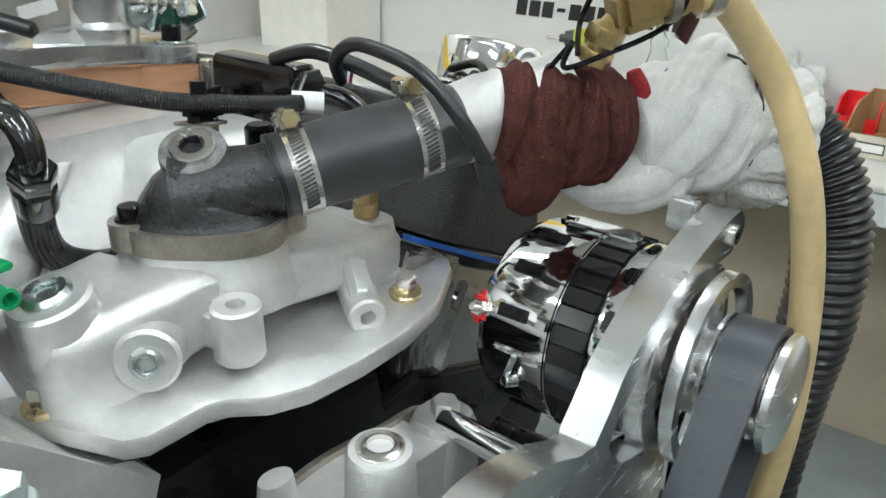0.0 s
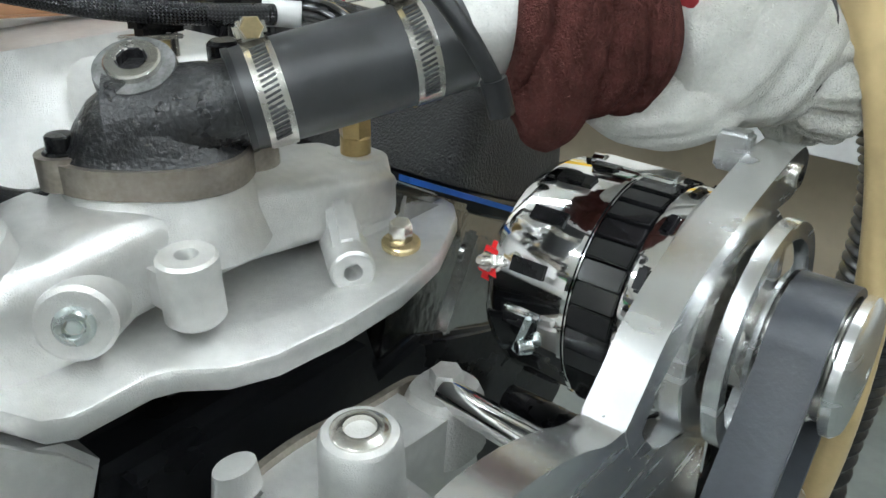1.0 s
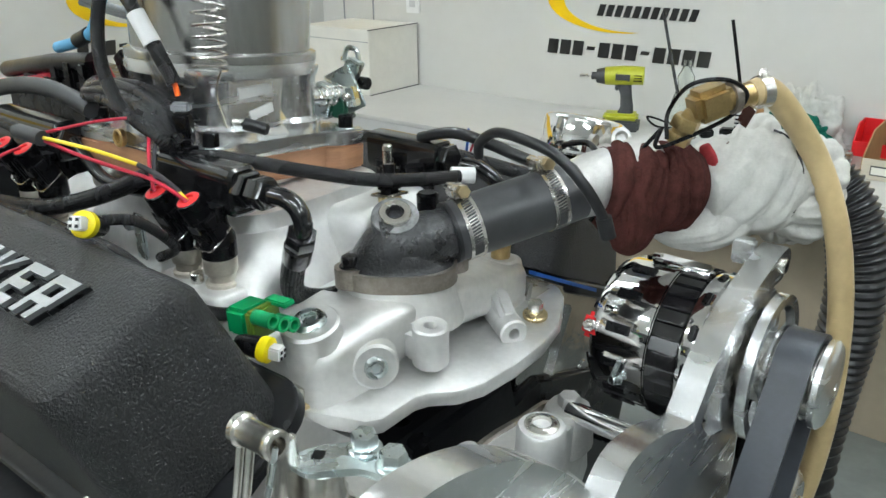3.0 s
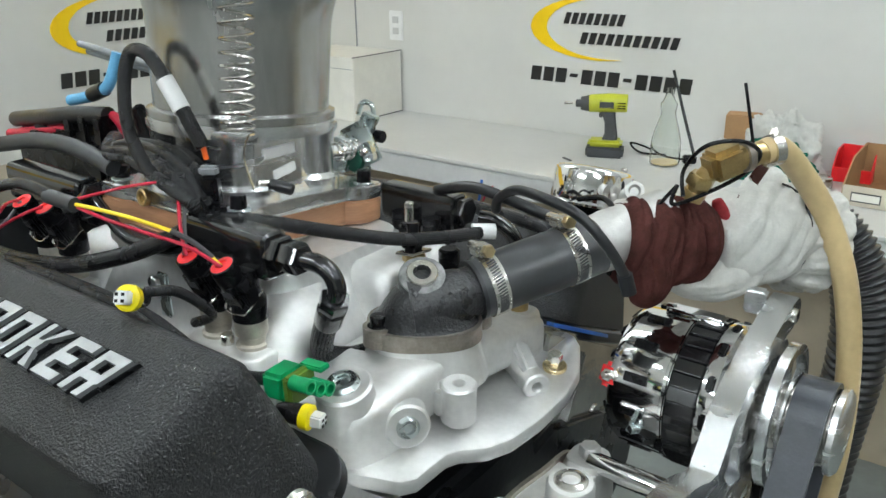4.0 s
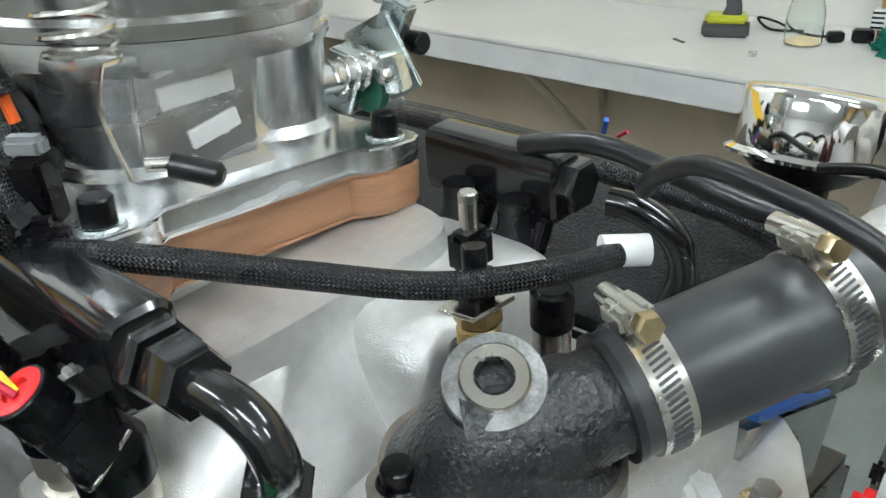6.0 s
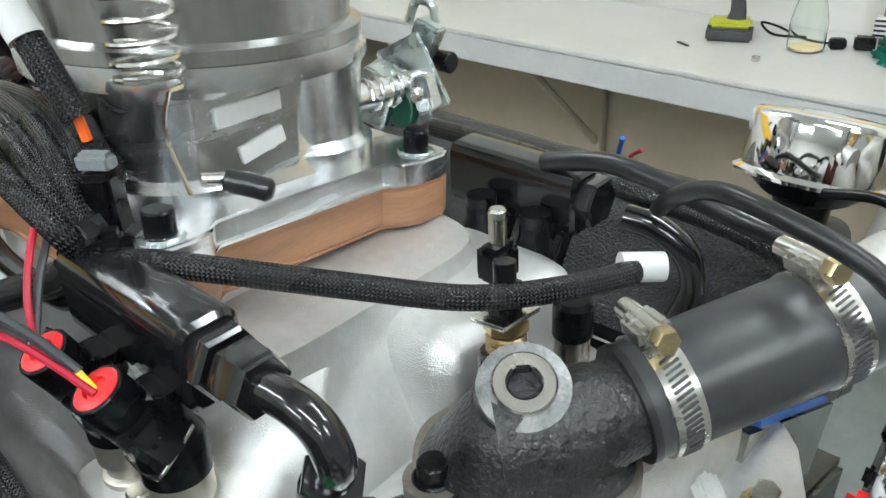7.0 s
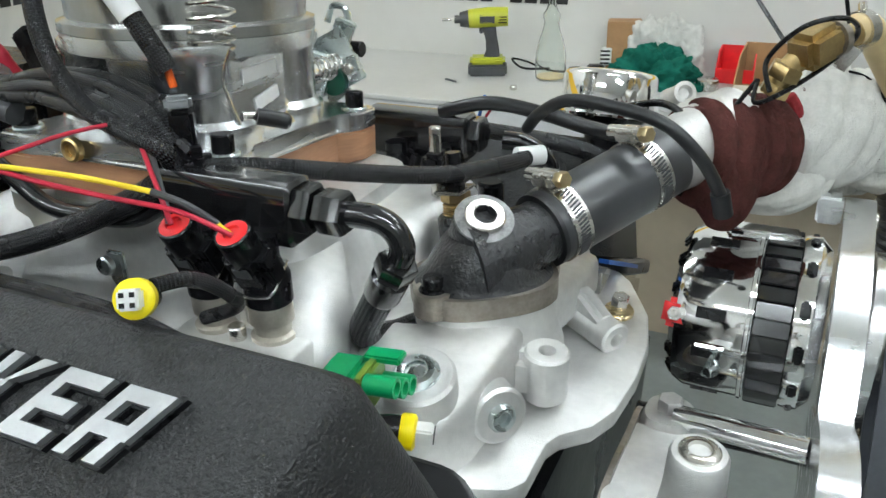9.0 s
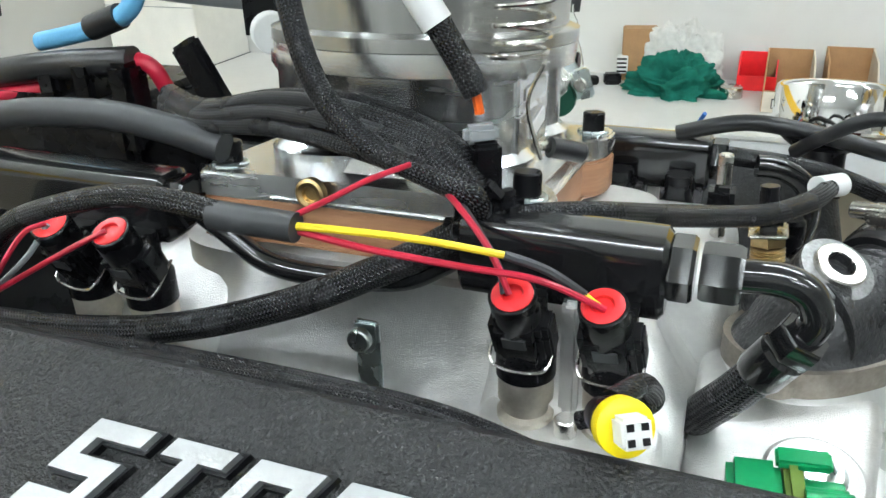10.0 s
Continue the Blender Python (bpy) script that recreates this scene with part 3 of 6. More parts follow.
sk = B()
rows_, NA, NS = [], 160, 16
for s_ in range(NS + 1):
    u = s_ / NS
    row = []
    for k in range(NA):
        a = 2 * math.pi * k / NA
        xt, yt = ring_point(a, -0.345, -0.098, 0.462, 0.62, 7)
        xb, yb = ring_point(a, -0.455, -0.022, 0.395, 0.687, 9)
        bulge = max(math.exp(-((xb + 0.105) / 0.052) ** 2), math.exp(-((xb + 0.345) / 0.052) ** 2), 0.75 if xb > -0.06 else 0)
        pf = 2.1 - 1.05 * bulge
        zt, zb = 1.350, 1.236 + (yb - 0.395) * 0.05
        f_ = u ** pf
        g_ = u ** (0.72 + 0.18 * bulge)
        row.append(sk.verts.new((xt + (xb - xt) * f_, yt + (yb - yt) * f_, zt + (zb - zt) * g_)))
    rows_.append(row)
for r0, r1 in zip(rows_, rows_[1:]):
    for k in range(NA):
        sk.faces.new((r0[k], r0[(k + 1) % NA], r1[(k + 1) % NA], r1[k]))
sk.faces.new(rows_[0])
part("runner_skin", sk, CAST, man, "smooth cast runners", 70)
part("carburettor_pad", box(B(), (-0.222, YC, 1.347), (0.150, 0.150, 0.016), bevel=0.005), CAST, man)
for k, yb_ in ((-1, 0.428), (1, 0.648)):
    for xm in (-0.113, -0.347):
        ib = B()
        loft(ib, [((xm, yb_ + k * 0.004, 1.24), 0.044, 0.026, X, Y), ((xm, yb_, 1.29), 0.042, 0.021, X, Y), ((xm, yb_, 1.3085), 0.040, 0.0185, X, Y), ((xm, yb_, 1.311), 0.0375, 0.016, X, Y)], 32, 5)
        part("injector_boss", ib, CAST, man, "", 50)
        part("boss_screw", cyl(B(), (xm + 0.001, yb_ + k * 0.006, 1.305), Z, 0.005, 0.014), STEEL, man)
for k in (-1, 1):
    for xm in (-0.113, -0.347):
        pr_ = B()
        ye = YC + k * 0.098
        loft(pr_, [((xm, ye, 1.245), 0.049, 0.026, X, Y), ((xm, ye - k * 0.004, 1.285), 0.048, 0.025, X, Y), ((xm + 0.002, ye - k * 0.016, 1.315), 0.045, 0.025, X, Y), ((xm - 0.012 * (1 if xm > -0.2 else -1), YC + k * 0.055, 1.335), 0.036, 0.025, X, Y), ((xm - 0.02 * (1 if xm > -0.2 else -1), YC + k * 0.04, 1.340), 0.028, 0.02, X, Y)], 40, 3.4)
        part("port_runner", pr_, CAST, man, "rounded cast intake runner", 60)
fr_ = B()
rloft(fr_, [((-0.10, 0.5875, z), 0.045 - e, 0.0525 - e, 0.016, X, Y) for z, e in ((1.235, -0.012), (1.29, -0.004), (1.325, 0.0), (1.333, 0.0025), (1.338, 0.007), (1.3405, 0.014))])
part("front_runner", fr_, CAST, man, "boxy cast runner with rounded rims", 60)
tab = part("cable_tab", box(B(), (-0.213, 0.440, 1.318), (0.013, 0.004, 0.04), bevel=0.0015), ZINC, man, "zinc bracket tab")
part("tab_screw", cyl(B(), (-0.213, 0.434, 1.332), -Y, 0.006, 0.005), ZINC, tab)

# ---- spacer, throttle body, air horn ----
LEANING[0] = True
TX, TZ = -0.222, 1.356
spacer_o = [(-0.085, -0.088), (-0.06, -0.088), (-0.05, -0.082), (0.05, -0.082), (0.06, -0.088), (0.085, -0.088), (0.090, -0.08), (0.090, -0.064), (0.086, -0.054), (0.078, -0.048), (0.078, 0.048), (0.086, 0.054), (0.090, 0.064), (0.090, 0.08), (0.085, 0.088), (0.06, 0.088), (0.05, 0.082), (-0.05, 0.082), (-0.06, 0.088), (-0.085, 0.088), (-0.089, 0.08), (-0.089, -0.08)]
solo("throttle_spacer", prism(B(), spacer_o, XY, (TX, YC, TZ), 0.022, 0.0015), PHENOL, "brown phenolic spacer under the throttle body", "spacer")
tb = thing("throttle_valve_unit", (TX, YC, TZ + 0.022), "polished aluminium throttle body with black linkage", "throttle body")
part("base_plate", prism(B(), spacer_o, XY, (TX, YC, TZ + 0.022), 0.013, 0.0015), BILLET, tb, "machined base plate")
for dx in (-0.034, 0.034):
    for dy in (-0.034, 0.034):
        bb = B()
        lathe(bb, [(0.036, 0), (0.036, 0.008), (0.031, 0.012), (0.031, 0.045), (0.034, 0.05), (0.034, 0.055)], (TX + dx, YC + dy, TZ + 0.035), Z, 28)
        part("barrel", bb, BILLET, tb)
part("body", loft(B(), [((TX, YC, TZ + 0.035), 0.066, 0.066, X, Y), ((TX, YC, TZ + 0.055), 0.058, 0.058, X, Y), ((TX, YC, TZ + 0.082), 0.06, 0.06, X, Y)], 40, 3), BILLET, tb)
part("badge_plate", box(B(), (TX + 0.062, YC - 0.018, TZ + 0.062), (0.006, 0.055, 0.045), bevel=0.002), BILLET, tb)
part("badge_mark", box(B(), (TX + 0.0658, YC - 0.018, TZ + 0.073), (0.001, 0.034, 0.009), Euler((0.08, 0, 0)).to_matrix(), bevel=0.0004), WHITEPL, tb, "plain pale badge bar")
part("badge_mark", box(B(), (TX + 0.0658, YC - 0.012, TZ + 0.056), (0.001, 0.024, 0.008), Euler((0.25, 0, 0)).to_matrix(), bevel=0.0004), WHITEPL, tb, "plain pale badge bar")
part("top_ring", lathe(B(), [(0.07, 0), (0.0785, 0.002), (0.0795, 0.010), (0.0795, 0.0125)], (TX, YC, TZ + 0.082), Z, 56), BILLET, tb)
for dx in (-0.078, 0.078):
    for dy in (-0.072, 0.072):
        p = V((TX + dx, YC + dy, TZ + 0.035))
        bo = part("stud_bolt", cyl(B(), p, Z, 0.0065, 0.012), BLACKPL, tb, "black socket-head bolt")
        part("washer", cyl(B(), p - V((0, 0, 0.0005)), Z, 0.0095, 0.002), ZINC, bo)
part("sight_plug", lathe(B(), [(0.0075, 0.0), (0.0075, 0.004), (0.006, 0.0048), (0.004, 0.0042), (0.0035, 0.002), (0.0001, 0.002)], (TX - 0.022, YC - 0.0865, TZ + 0.0300), -Y, 24), BRASS, tb, "small brass plug")
kn = part("vacuum_barb", tube(B(), [(TX + 0.075, YC - 0.05, TZ + 0.052), (TX + 0.083, YC - 0.032, TZ + 0.05)], 0.003, n=10, smooth=False), STEEL, tb)
part("rubber_cap", tube(B(), [(TX + 0.08, YC - 0.042, TZ + 0.051), (TX + 0.087, YC - 0.035, TZ + 0.0487), (TX + 0.093, YC - 0.030, TZ + 0.0468), (TX + 0.0945, YC - 0.0288, TZ + 0.0463)], 0.005, n=16, smooth=False, radius_at=lambda u: 0.005 if u < 0.9 else 0.003), RUBBER, tb, "black rubber vacuum cap")
for nm, a, b_, c in (("lever", (TX + 0.04, YC + 0.085, TZ + 0.055), (0.02, 0.02, 0.030), 0.3), ("link_plate", (TX + 0.045, YC + 0.104, TZ + 0.062), (0.030, 0.003, 0.042), -0.5), ("stop_block", (TX + 0.040, YC + 0.114, TZ + 0.072), (0.015, 0.012, 0.040), 0.4), ("cable_arm", (TX + 0.03, YC + 0.108, TZ + 0.05), (0.045, 0.003, 0.020), 0.9), ("stop_tab", (TX + 0.066, YC + 0.092, TZ + 0.060), (0.010, 0.012, 0.018), -0.3)):
    lv = part(nm, box(B(), a, b_, Euler((0, c, 0.3)).to_matrix(), 0.0012), ZINC, tb, "zinc plated linkage")
    part("pivot_screw", cyl(B(), V(a) - V((0, b_[1] / 2 + 0.004, 0)), Y, 0.004, 0.006), STEEL, lv)
part("throttle_shaft", cyl(B(), (TX + 0.050, YC + 0.050, TZ + 0.06), Y, 0.0075, 0.055), BILLET, tb)
part("linkage_spring", tube(B(), [(TX + 0.050 + 0.0085 * math.cos(i * 0.8), YC + 0.062 + i * 0.0009, TZ + 0.06 + 0.0085 * math.sin(i * 0.8)) for i in range(36)], 0.0011, n=6, smooth=False), STEEL, tb)
part("linkage_disc", cyl(B(), (TX + 0.052, YC + 0.085, TZ + 0.05), Y, 0.011, 0.006), DKGREEN, tb, "dark green linkage cam")
part("linkage_bend", tube(B(), [(TX + 0.030, YC + 0.116, TZ + 0.088), (TX + 0.034, YC + 0.118, TZ + 0.100), (TX + 0.044, YC + 0.120, TZ + 0.098), (TX + 0.046, YC + 0.121, TZ + 0.086)], 0.0026, n=8), ZINC, tb, "bent zinc rod")
part("linkage_knob", cyl(B(), (TX + 0.042, YC + 0.1235, TZ + 0.0686), X, 0.006, 0.014), BLACKPL, tb)

HZ = TZ + 0.094
horn = thing("air_horn", (TX, YC, HZ), "brushed spun aluminium air horn with rolled lip", "air horn")
prof = [(0.070, 0), (0.080, 0.001), (0.080, 0.007), (0.0745, 0.009)]
for k in range(1, 17):
    u = k / 16
    prof.append((0.0745 + 0.004 * u + 0.0290 * max(0, (u - 0.45) / 0.55) ** 2.8, 0.009 + 0.127 * u))
part("bell", lathe(B(), prof + [(r_ - 0.002, h_) for r_, h_ in prof[:2:-1]] + [(0.068, 0.0)], (TX, YC, HZ), Z, 72, False), SPUN, horn, "flared aluminium bell", 60)
lip = B()
tube(lip, [(TX + 0.1095 * math.cos(2 * math.pi * i / 72), YC + 0.1095 * math.sin(2 * math.pi * i / 72), HZ + 0.137) for i in range(73)], 0.0042, n=10, smooth=False)
part("rolled_lip", lip, SPUN, horn)
part("collar", lathe(B(), [(0.099, 0.139), (0.1, 0.140), (0.1, 0.178), (0.099, 0.179)], (TX, YC, HZ), Z, 72), SPUN, horn, "bare metal collar")
filt = thing("air_filter", (TX, YC, HZ + 0.179), "black round cover over the air horn", "air filter")
part("cover", lathe(B(), [(0.1005, 0.0), (0.102, 0.001), (0.103, 0.05), (0.098, 0.056), (0.0001, 0.058)], (TX, YC, HZ + 0.177), Z, 72), BLACKPL, filt)
for a in (-1.9, -1.2, -0.6, 0.1):
    part("screw_hole", cyl(B(), (TX + 0.0995 * math.cos(a), YC + 0.0995 * math.sin(a), HZ + 0.170), (math.cos(a), math.sin(a), 0), 0.003, 0.0012), BLACKPL, filt)
tp = B()
prev_ = None
for i in range(13):
    a = -1.03 + 0.045 * i
    q_ = V((math.cos(a), math.sin(a), 0))
    wav = 0.0012 * math.sin(0.7 * i) + 0.0006 * math.sin(1.9 * i)
    row_ = [tp.verts.new(V((TX, YC, HZ)) + q_ * (r_ + wav) + Z * (h_ + 0.5 * wav)) for r_, h_ in ((0.1015, 0.147), (0.1035, 0.149), (0.112, 0.1435), (0.1155, 0.137), (0.1135, 0.130), (0.1120, 0.130), (0.1138, 0.137), (0.1115, 0.1415))]
    if prev_:
        for k in range(8):
            tp.faces.new((prev_[k], prev_[(k + 1) % 8], row_[(k + 1) % 8], row_[k]))
    else:
        tp.faces.new(row_)
    prev_ = row_
tp.faces.new(prev_)
solo("tape_strap", tp, BLACKPL, "crumpled black tape strap over the horn lip", "tape")
sp = B()
SX, SY = TX + 0.068, YC - 0.062
coil = []
for i in range(14 * 14 + 1):
    a = 2 * math.pi * i / 14
    u = i / (14 * 14)
    zz = HZ - 0.002 + 0.131 * (u ** 1.25)
    coil.append((SX + 0.0125 * math.cos(a) + 0.017 * u * 1.0, SY + 0.0125 * math.sin(a) - 0.012 * u, zz))
tube(sp, coil, 0.0011, n=6, smooth=False)
tube(sp, [coil[0], (SX + 0.006, SY, HZ - 0.02), (SX + 0.012, SY + 0.004, HZ - 0.045)], 0.001, n=6)
solo("return_spring", sp, STEEL, "bright coil spring beside the air horn", "spring")

LEANING[0] = False

# ---- thermostat housing and hose ----
th = thing("thermostat_housing", (-0.012, 0.533, 1.303), "black cast thermostat housing with bare metal base", "thermostat housing")
U1, U2 = V((0.78, 0.62, 0)), V((-0.62, 0.78, 0))
part("base_flange", loft(B(), [((-0.012, 0.533, z), 0.045, 0.034, U1, U2) for z in (1.303, 1.3165)], 36, 2.6), RUSTMETAL, th, "bare rust-edged flange")
HD = V((0.50, 0.84, 0.19)).normalized()
HA, HB = V((0.014, 0.563, 1.336)), V((0.082, 0.672, 1.361))
hb = B()
loft(hb, [((-0.012, 0.533, 1.3155), 0.0435, 0.0325, U1, U2), ((-0.012, 0.533, 1.3195), 0.041, 0.030, U1, U2), ((-0.012, 0.532, 1.3225), 0.036, 0.029, U1, U2), ((-0.012, 0.532, 1.330), 0.0315, 0.0275, U1, U2), ((-0.012, 0.532, 1.339), 0.025, 0.0235, U1, U2), ((-0.012, 0.532, 1.345), 0.017, 0.017, U1, U2), ((-0.012, 0.532, 1.347), 0.009, 0.009, U1, U2)], 40, 2.2)
tube(hb, [V((-0.018, 0.523, 1.327)), V((-0.002, 0.540, 1.330)), HA - HD * 0.012, HA - HD * 0.004, HA + HD * 0.01], 0.0205, n=32, radius_at=lambda u: 0.0275 - 0.0072 * min(1, u * 1.6))
part("body", hb, BLACKCAST, th, "black cast elbow", 50)
part("plug_tower", lathe(B(), [(0.0235, -0.032), (0.0195, -0.022), (0.0184, -0.010), (0.0182, -0.001), (0.0172, 0.0002), (0.010, 0.0004)], (-0.0095, 0.528, 1.354), V((0.33, -0.36, 0.87)), 40), BLACKCAST, th, "cast boss for the plug", 50)
for q_ in (0.55, 2.0, 3.9):
    part("casting_mark", box(B(), V((-0.012, 0.532, 1.326)) + V((0.032 * math.cos(q_), 0.028 * math.sin(q_), 0)), (0.006, 0.004, 0.003), Euler((0, 0, q_)).to_matrix(), 0.001), BLACKCAST, th)
PA = V((0.33, -0.36, 0.87)).normalized()
PO = V((-0.0095, 0.528, 1.354))
part("worn_seat", lathe(B(), [(0.0180, 0.0), (0.0176, 0.0016), (0.0120, 0.0022)], PO, PA, 36, False), WORN, th, "worn ring round the plug")
part("drain_plug", lathe(B(), [(0.0122, 0.001), (0.0122, 0.0048), (0.0114, 0.0056), (0.0070, 0.0056), (0.0064, 0.0050)], PO, PA, 36, False), STEEL, th, "bright pipe plug")
# Black material puts the recess's depth shading into the socket's colour.
part("hex_socket", lathe(B(), [(0.0074, 0.0056), (0.0068, 0.0050), (0.0064, -0.004), (0.0001, -0.0045)], PO, PA, 6, False), BLACKCAST, th, "", 20)
for q in ((-0.030, 0.499, 1.318), (0.012, 0.570, 1.318)):
    bo = part("bolt", cyl(B(), q, Z, 0.0065, 0.009, n=12), BLACKPL, th, "black bolt")
    part("washer", cyl(B(), V(q) - V((0, 0, 0.0005)), Z, 0.0085, 0.0025), BLACKPL, bo)
    part("ear", loft(B(), [((q[0], q[1], z), 0.012, 0.012, X, Y) for z in (1.3035, 1.3188)], 20, 2), RUSTMETAL, th)

ho = thing("radiator_hose", HA, "short thick black rubber coolant hose", "hose")
part("hose", tube(B(), [HA, HA + HD * 0.03, HA + HD * 0.07, HA + HD * 0.118], 0.0235, n=32, radius_at=lambda u: 0.0235 + 0.001 * math.sin(3.1 * u)), HOSEM, ho)
part("hose_end", tube(B(), [HA - HD * 0.001, HA + HD * 0.002], 0.0242, n=32, smooth=False), RUBBER, ho)
pipe = thing("pipe_adapter", HA + HD * 0.1, "bare aluminium pipe joining the hose", "pipe")
part("pipe", tube(B(), [HA + HD * 0.10, HA + HD * 0.118, HA + HD * 0.135, HA + HD * 0.18], 0.0215, n=32, radius_at=lambda u: 0.0225 + 0.0030 * min(1, u * 2.2)), CASTR, pipe)
part("pipe_saddle", loft(B(), [(HA + HD * 0.130 + V((0.0, 0.014, 0.012)), 0.014, 0.016, X, Y), (HA + HD * 0.130 + V((-0.002, 0.020, 0.024)), 0.010, 0.011, X, Y)], 24, 3), CASTR, pipe, "cast saddle on the pipe")


def clamp(s):
    c = HA + HD * s
    o = thing("hose_clamp", c, "stainless worm-drive clamp round the hose", "hose clamp", "hose clamps")
    f = frame_of(HD)
    b = B()
    lathe(b, [(0.0237, -0.0065), (0.0252, -0.0065), (0.0252, 0.0065), (0.0237, 0.0065)], c, HD, 48, False)
    part("band", b, STEEL, o, "slotted steel band")
    up = (V((-0.25, -0.05, 1)) - HD * V((-0.25, -0.05, 1)).dot(HD)).normalized()
    side = HD.cross(up)
    for k in range(20):
        sl = B()
        a = 0.55 + k * 0.095
        d = up * math.cos(a) + side * math.sin(a)
        w = HD.cross(d)
        box(sl, c + d * 0.0253, (0.0009, 0.0011, 0.0075), Matrix((d, w, HD)).transposed() @ Euler((0.25, 0, 0)).to_matrix())
        part("slot", sl, DGREY, o)
    part("screw_housing", box(B(), c + up * 0.029, (0.014, 0.018, 0.009), Matrix((HD, side, up)).transposed(), 0.002), STEEL, o)
    sc = part("screw", cyl(B(), c + up * 0.030 - side * 0.018, side, 0.0046, 0.03), STEEL, o)
    part("screw_head", hexa(B(), c + up * 0.030 + side * 0.011, side, 0.0092, 0.007), GOLDZ, sc, "yellow zinc hex head")


clamp(0.014)
clamp(0.085)

# brass sensor and elbow fittings
BA = V((-0.10, 0.10, 1)).normalized()
B0 = V((-0.037, 0.553, 1.322))
bs = thing("brass_sensor", B0, "brass threaded sensor screwed into the thermostat housing", "sensor")
part("housing_boss", lathe(B(), [(0.014, -0.02), (0.0125, 0.006), (0.0125, 0.018), (0.011, 0.020)], B0, BA, 28), BLACKCAST, bs)
thr_p = [(0.0085, 0.018)]
for i in range(5):
    thr_p += [(0.0088, 0.019 + i * 0.002), (0.0078, 0.020 + i * 0.002)]
part("thread", lathe(B(), thr_p, B0, BA, 24), BRASS, bs)
part("hex", hexa(B(), B0 + BA * 0.029, BA, 0.0165, 0.006), BRASS, bs)
part("clip_plate", box(B(), B0 + BA * 0.0365, (0.026, 0.019, 0.0022), frame_of(BA), 0.001), STEEL, bs)
part("plug_body", box(B(), B0 + BA * 0.044, (0.018, 0.014, 0.013), frame_of(BA), 0.003), BLACKPL, bs, "black sensor plug")
part("plug_tail", tube(B(), [B0 + BA * 0.050, B0 + BA * 0.060], 0.0048, n=14, smooth=False), BLACKPL, bs)
b4 = thing("brass_fitting", (0.007, 0.642, 1.288), "bright brass fitting on the manifold tower", "fitting")
part("thread", cyl(B(), (0.006, 0.643, 1.286), (0.02, 0.0, 1), 0.0085, 0.012), BRASS, b4)
part("hex", hexa(B(), (0.006, 0.643, 1.297), (0.02, 0, 1), 0.0155, 0.014), BRASS, b4)

# ---- alternator, brackets, belt ----
AY, AZ, AR = 0.724, 1.216, 0.067
alt = thing("alternator", (0.13, AY, AZ - AR), "chrome alternator with black finned middle ring", "alternator")
rear = B()
lathe(rear, [(0.03, 0.078), (0.05, 0.080), (0.061, 0.085), (0.0655, 0.094), (0.066, 0.138)], (0, AY, AZ), X, 64)
part("rear_case", rear, CHROME, alt, "chrome rear case")
# Solid black blocks stand for the shade inside the open cooling slots.
for a0 in range(0, 360, 26):
    a = radians(a0)
    for x0, ln in ((0.110, 0.024),):
        d = V((0, math.cos(a), math.sin(a)))
        t = X.cross(d)
        part("vent_slot", box(B(), V((x0, AY, AZ)) + d * 0.0650, (ln, 0.012, 0.004), Matrix((X, t, d)).transposed(), 0.0018), BLACKPL, alt, "black block for the shade in a cooling slot")
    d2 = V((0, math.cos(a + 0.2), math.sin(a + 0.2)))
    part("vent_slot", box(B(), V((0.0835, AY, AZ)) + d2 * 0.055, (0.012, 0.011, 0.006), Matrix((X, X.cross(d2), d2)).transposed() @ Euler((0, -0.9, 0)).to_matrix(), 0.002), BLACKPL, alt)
part("stator_ring", lathe(B(), [(0.06, 0.138), (0.0635, 0.139), (0.0635, 0.163), (0.06, 0.164)], (0, AY, AZ), X, 64), BLACKPL, alt)
for i in range(34):
    a = 2 * math.pi * i / 34
    d = V((0, math.cos(a), math.sin(a)))
    part("fin", box(B(), V((0.151, AY, AZ)) + d * 0.0648, (0.024, 0.0113, 0.005), Matrix((X, X.cross(d), d)).transposed() @ Euler((0.13, 0, 0)).to_matrix(), 0.0007), BLACKGL, alt)
front = B()
lathe(front, [(0.066, 0.164), (0.0665, 0.166), (0.0665, 0.176), (0.058, 0.184), (0.03, 0.186)], (0, AY, AZ), X, 64)
part("front_case", front, CHROME, alt, "chrome front case")
# Front slots: black blocks again in place of shaded openings.
for i in range(13):
    a = 2 * math.pi * i / 13 + 0.1
    d = V((0, math.cos(a), math.sin(a)))
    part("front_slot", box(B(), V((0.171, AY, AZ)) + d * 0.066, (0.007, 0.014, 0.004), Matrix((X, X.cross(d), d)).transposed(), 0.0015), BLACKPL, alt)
RT = V((0.086, 0.668, 1.236))
RA = V((-0.12, -0.88, 0.42)).normalized()
term = part("terminal_insulator", box(B(), RT + RA * -0.002, (0.022, 0.022, 0.010), frame_of(RA), 0.004), RED, alt, "red terminal insulator")
part("terminal_nut", hexa(B(), RT + RA * 0.003, RA, 0.010, 0.006), STEEL, term)
part("terminal_stud", cyl(B(), RT + RA * 0.008, RA, 0.003, 0.006), STEEL, term)
SP = V((0.118, 0.660, 1.199))
part("ground_tab", box(B(), SP + V((-0.004, -0.004, 0.008)), (0.004, 0.003, 0.026), Euler((0.1, 0.3, 0.4)).to_matrix(), 0.001), ZINC, alt)
part("ground_screw", cyl(B(), SP, (-0.5, -0.8, 0.1), 0.0042, 0.009), ZINC, alt)
part("rear_lug", box(B(), (0.135, AY + 0.004, AZ + AR + 0.001), (0.05, 0.016, 0.007), bevel=0.002), CHROME, alt)
part("lug_nose", cyl(B(), (0.108, AY + 0.004, AZ + AR + 0.002), X, 0.0042, 0.008), CHROME, alt)
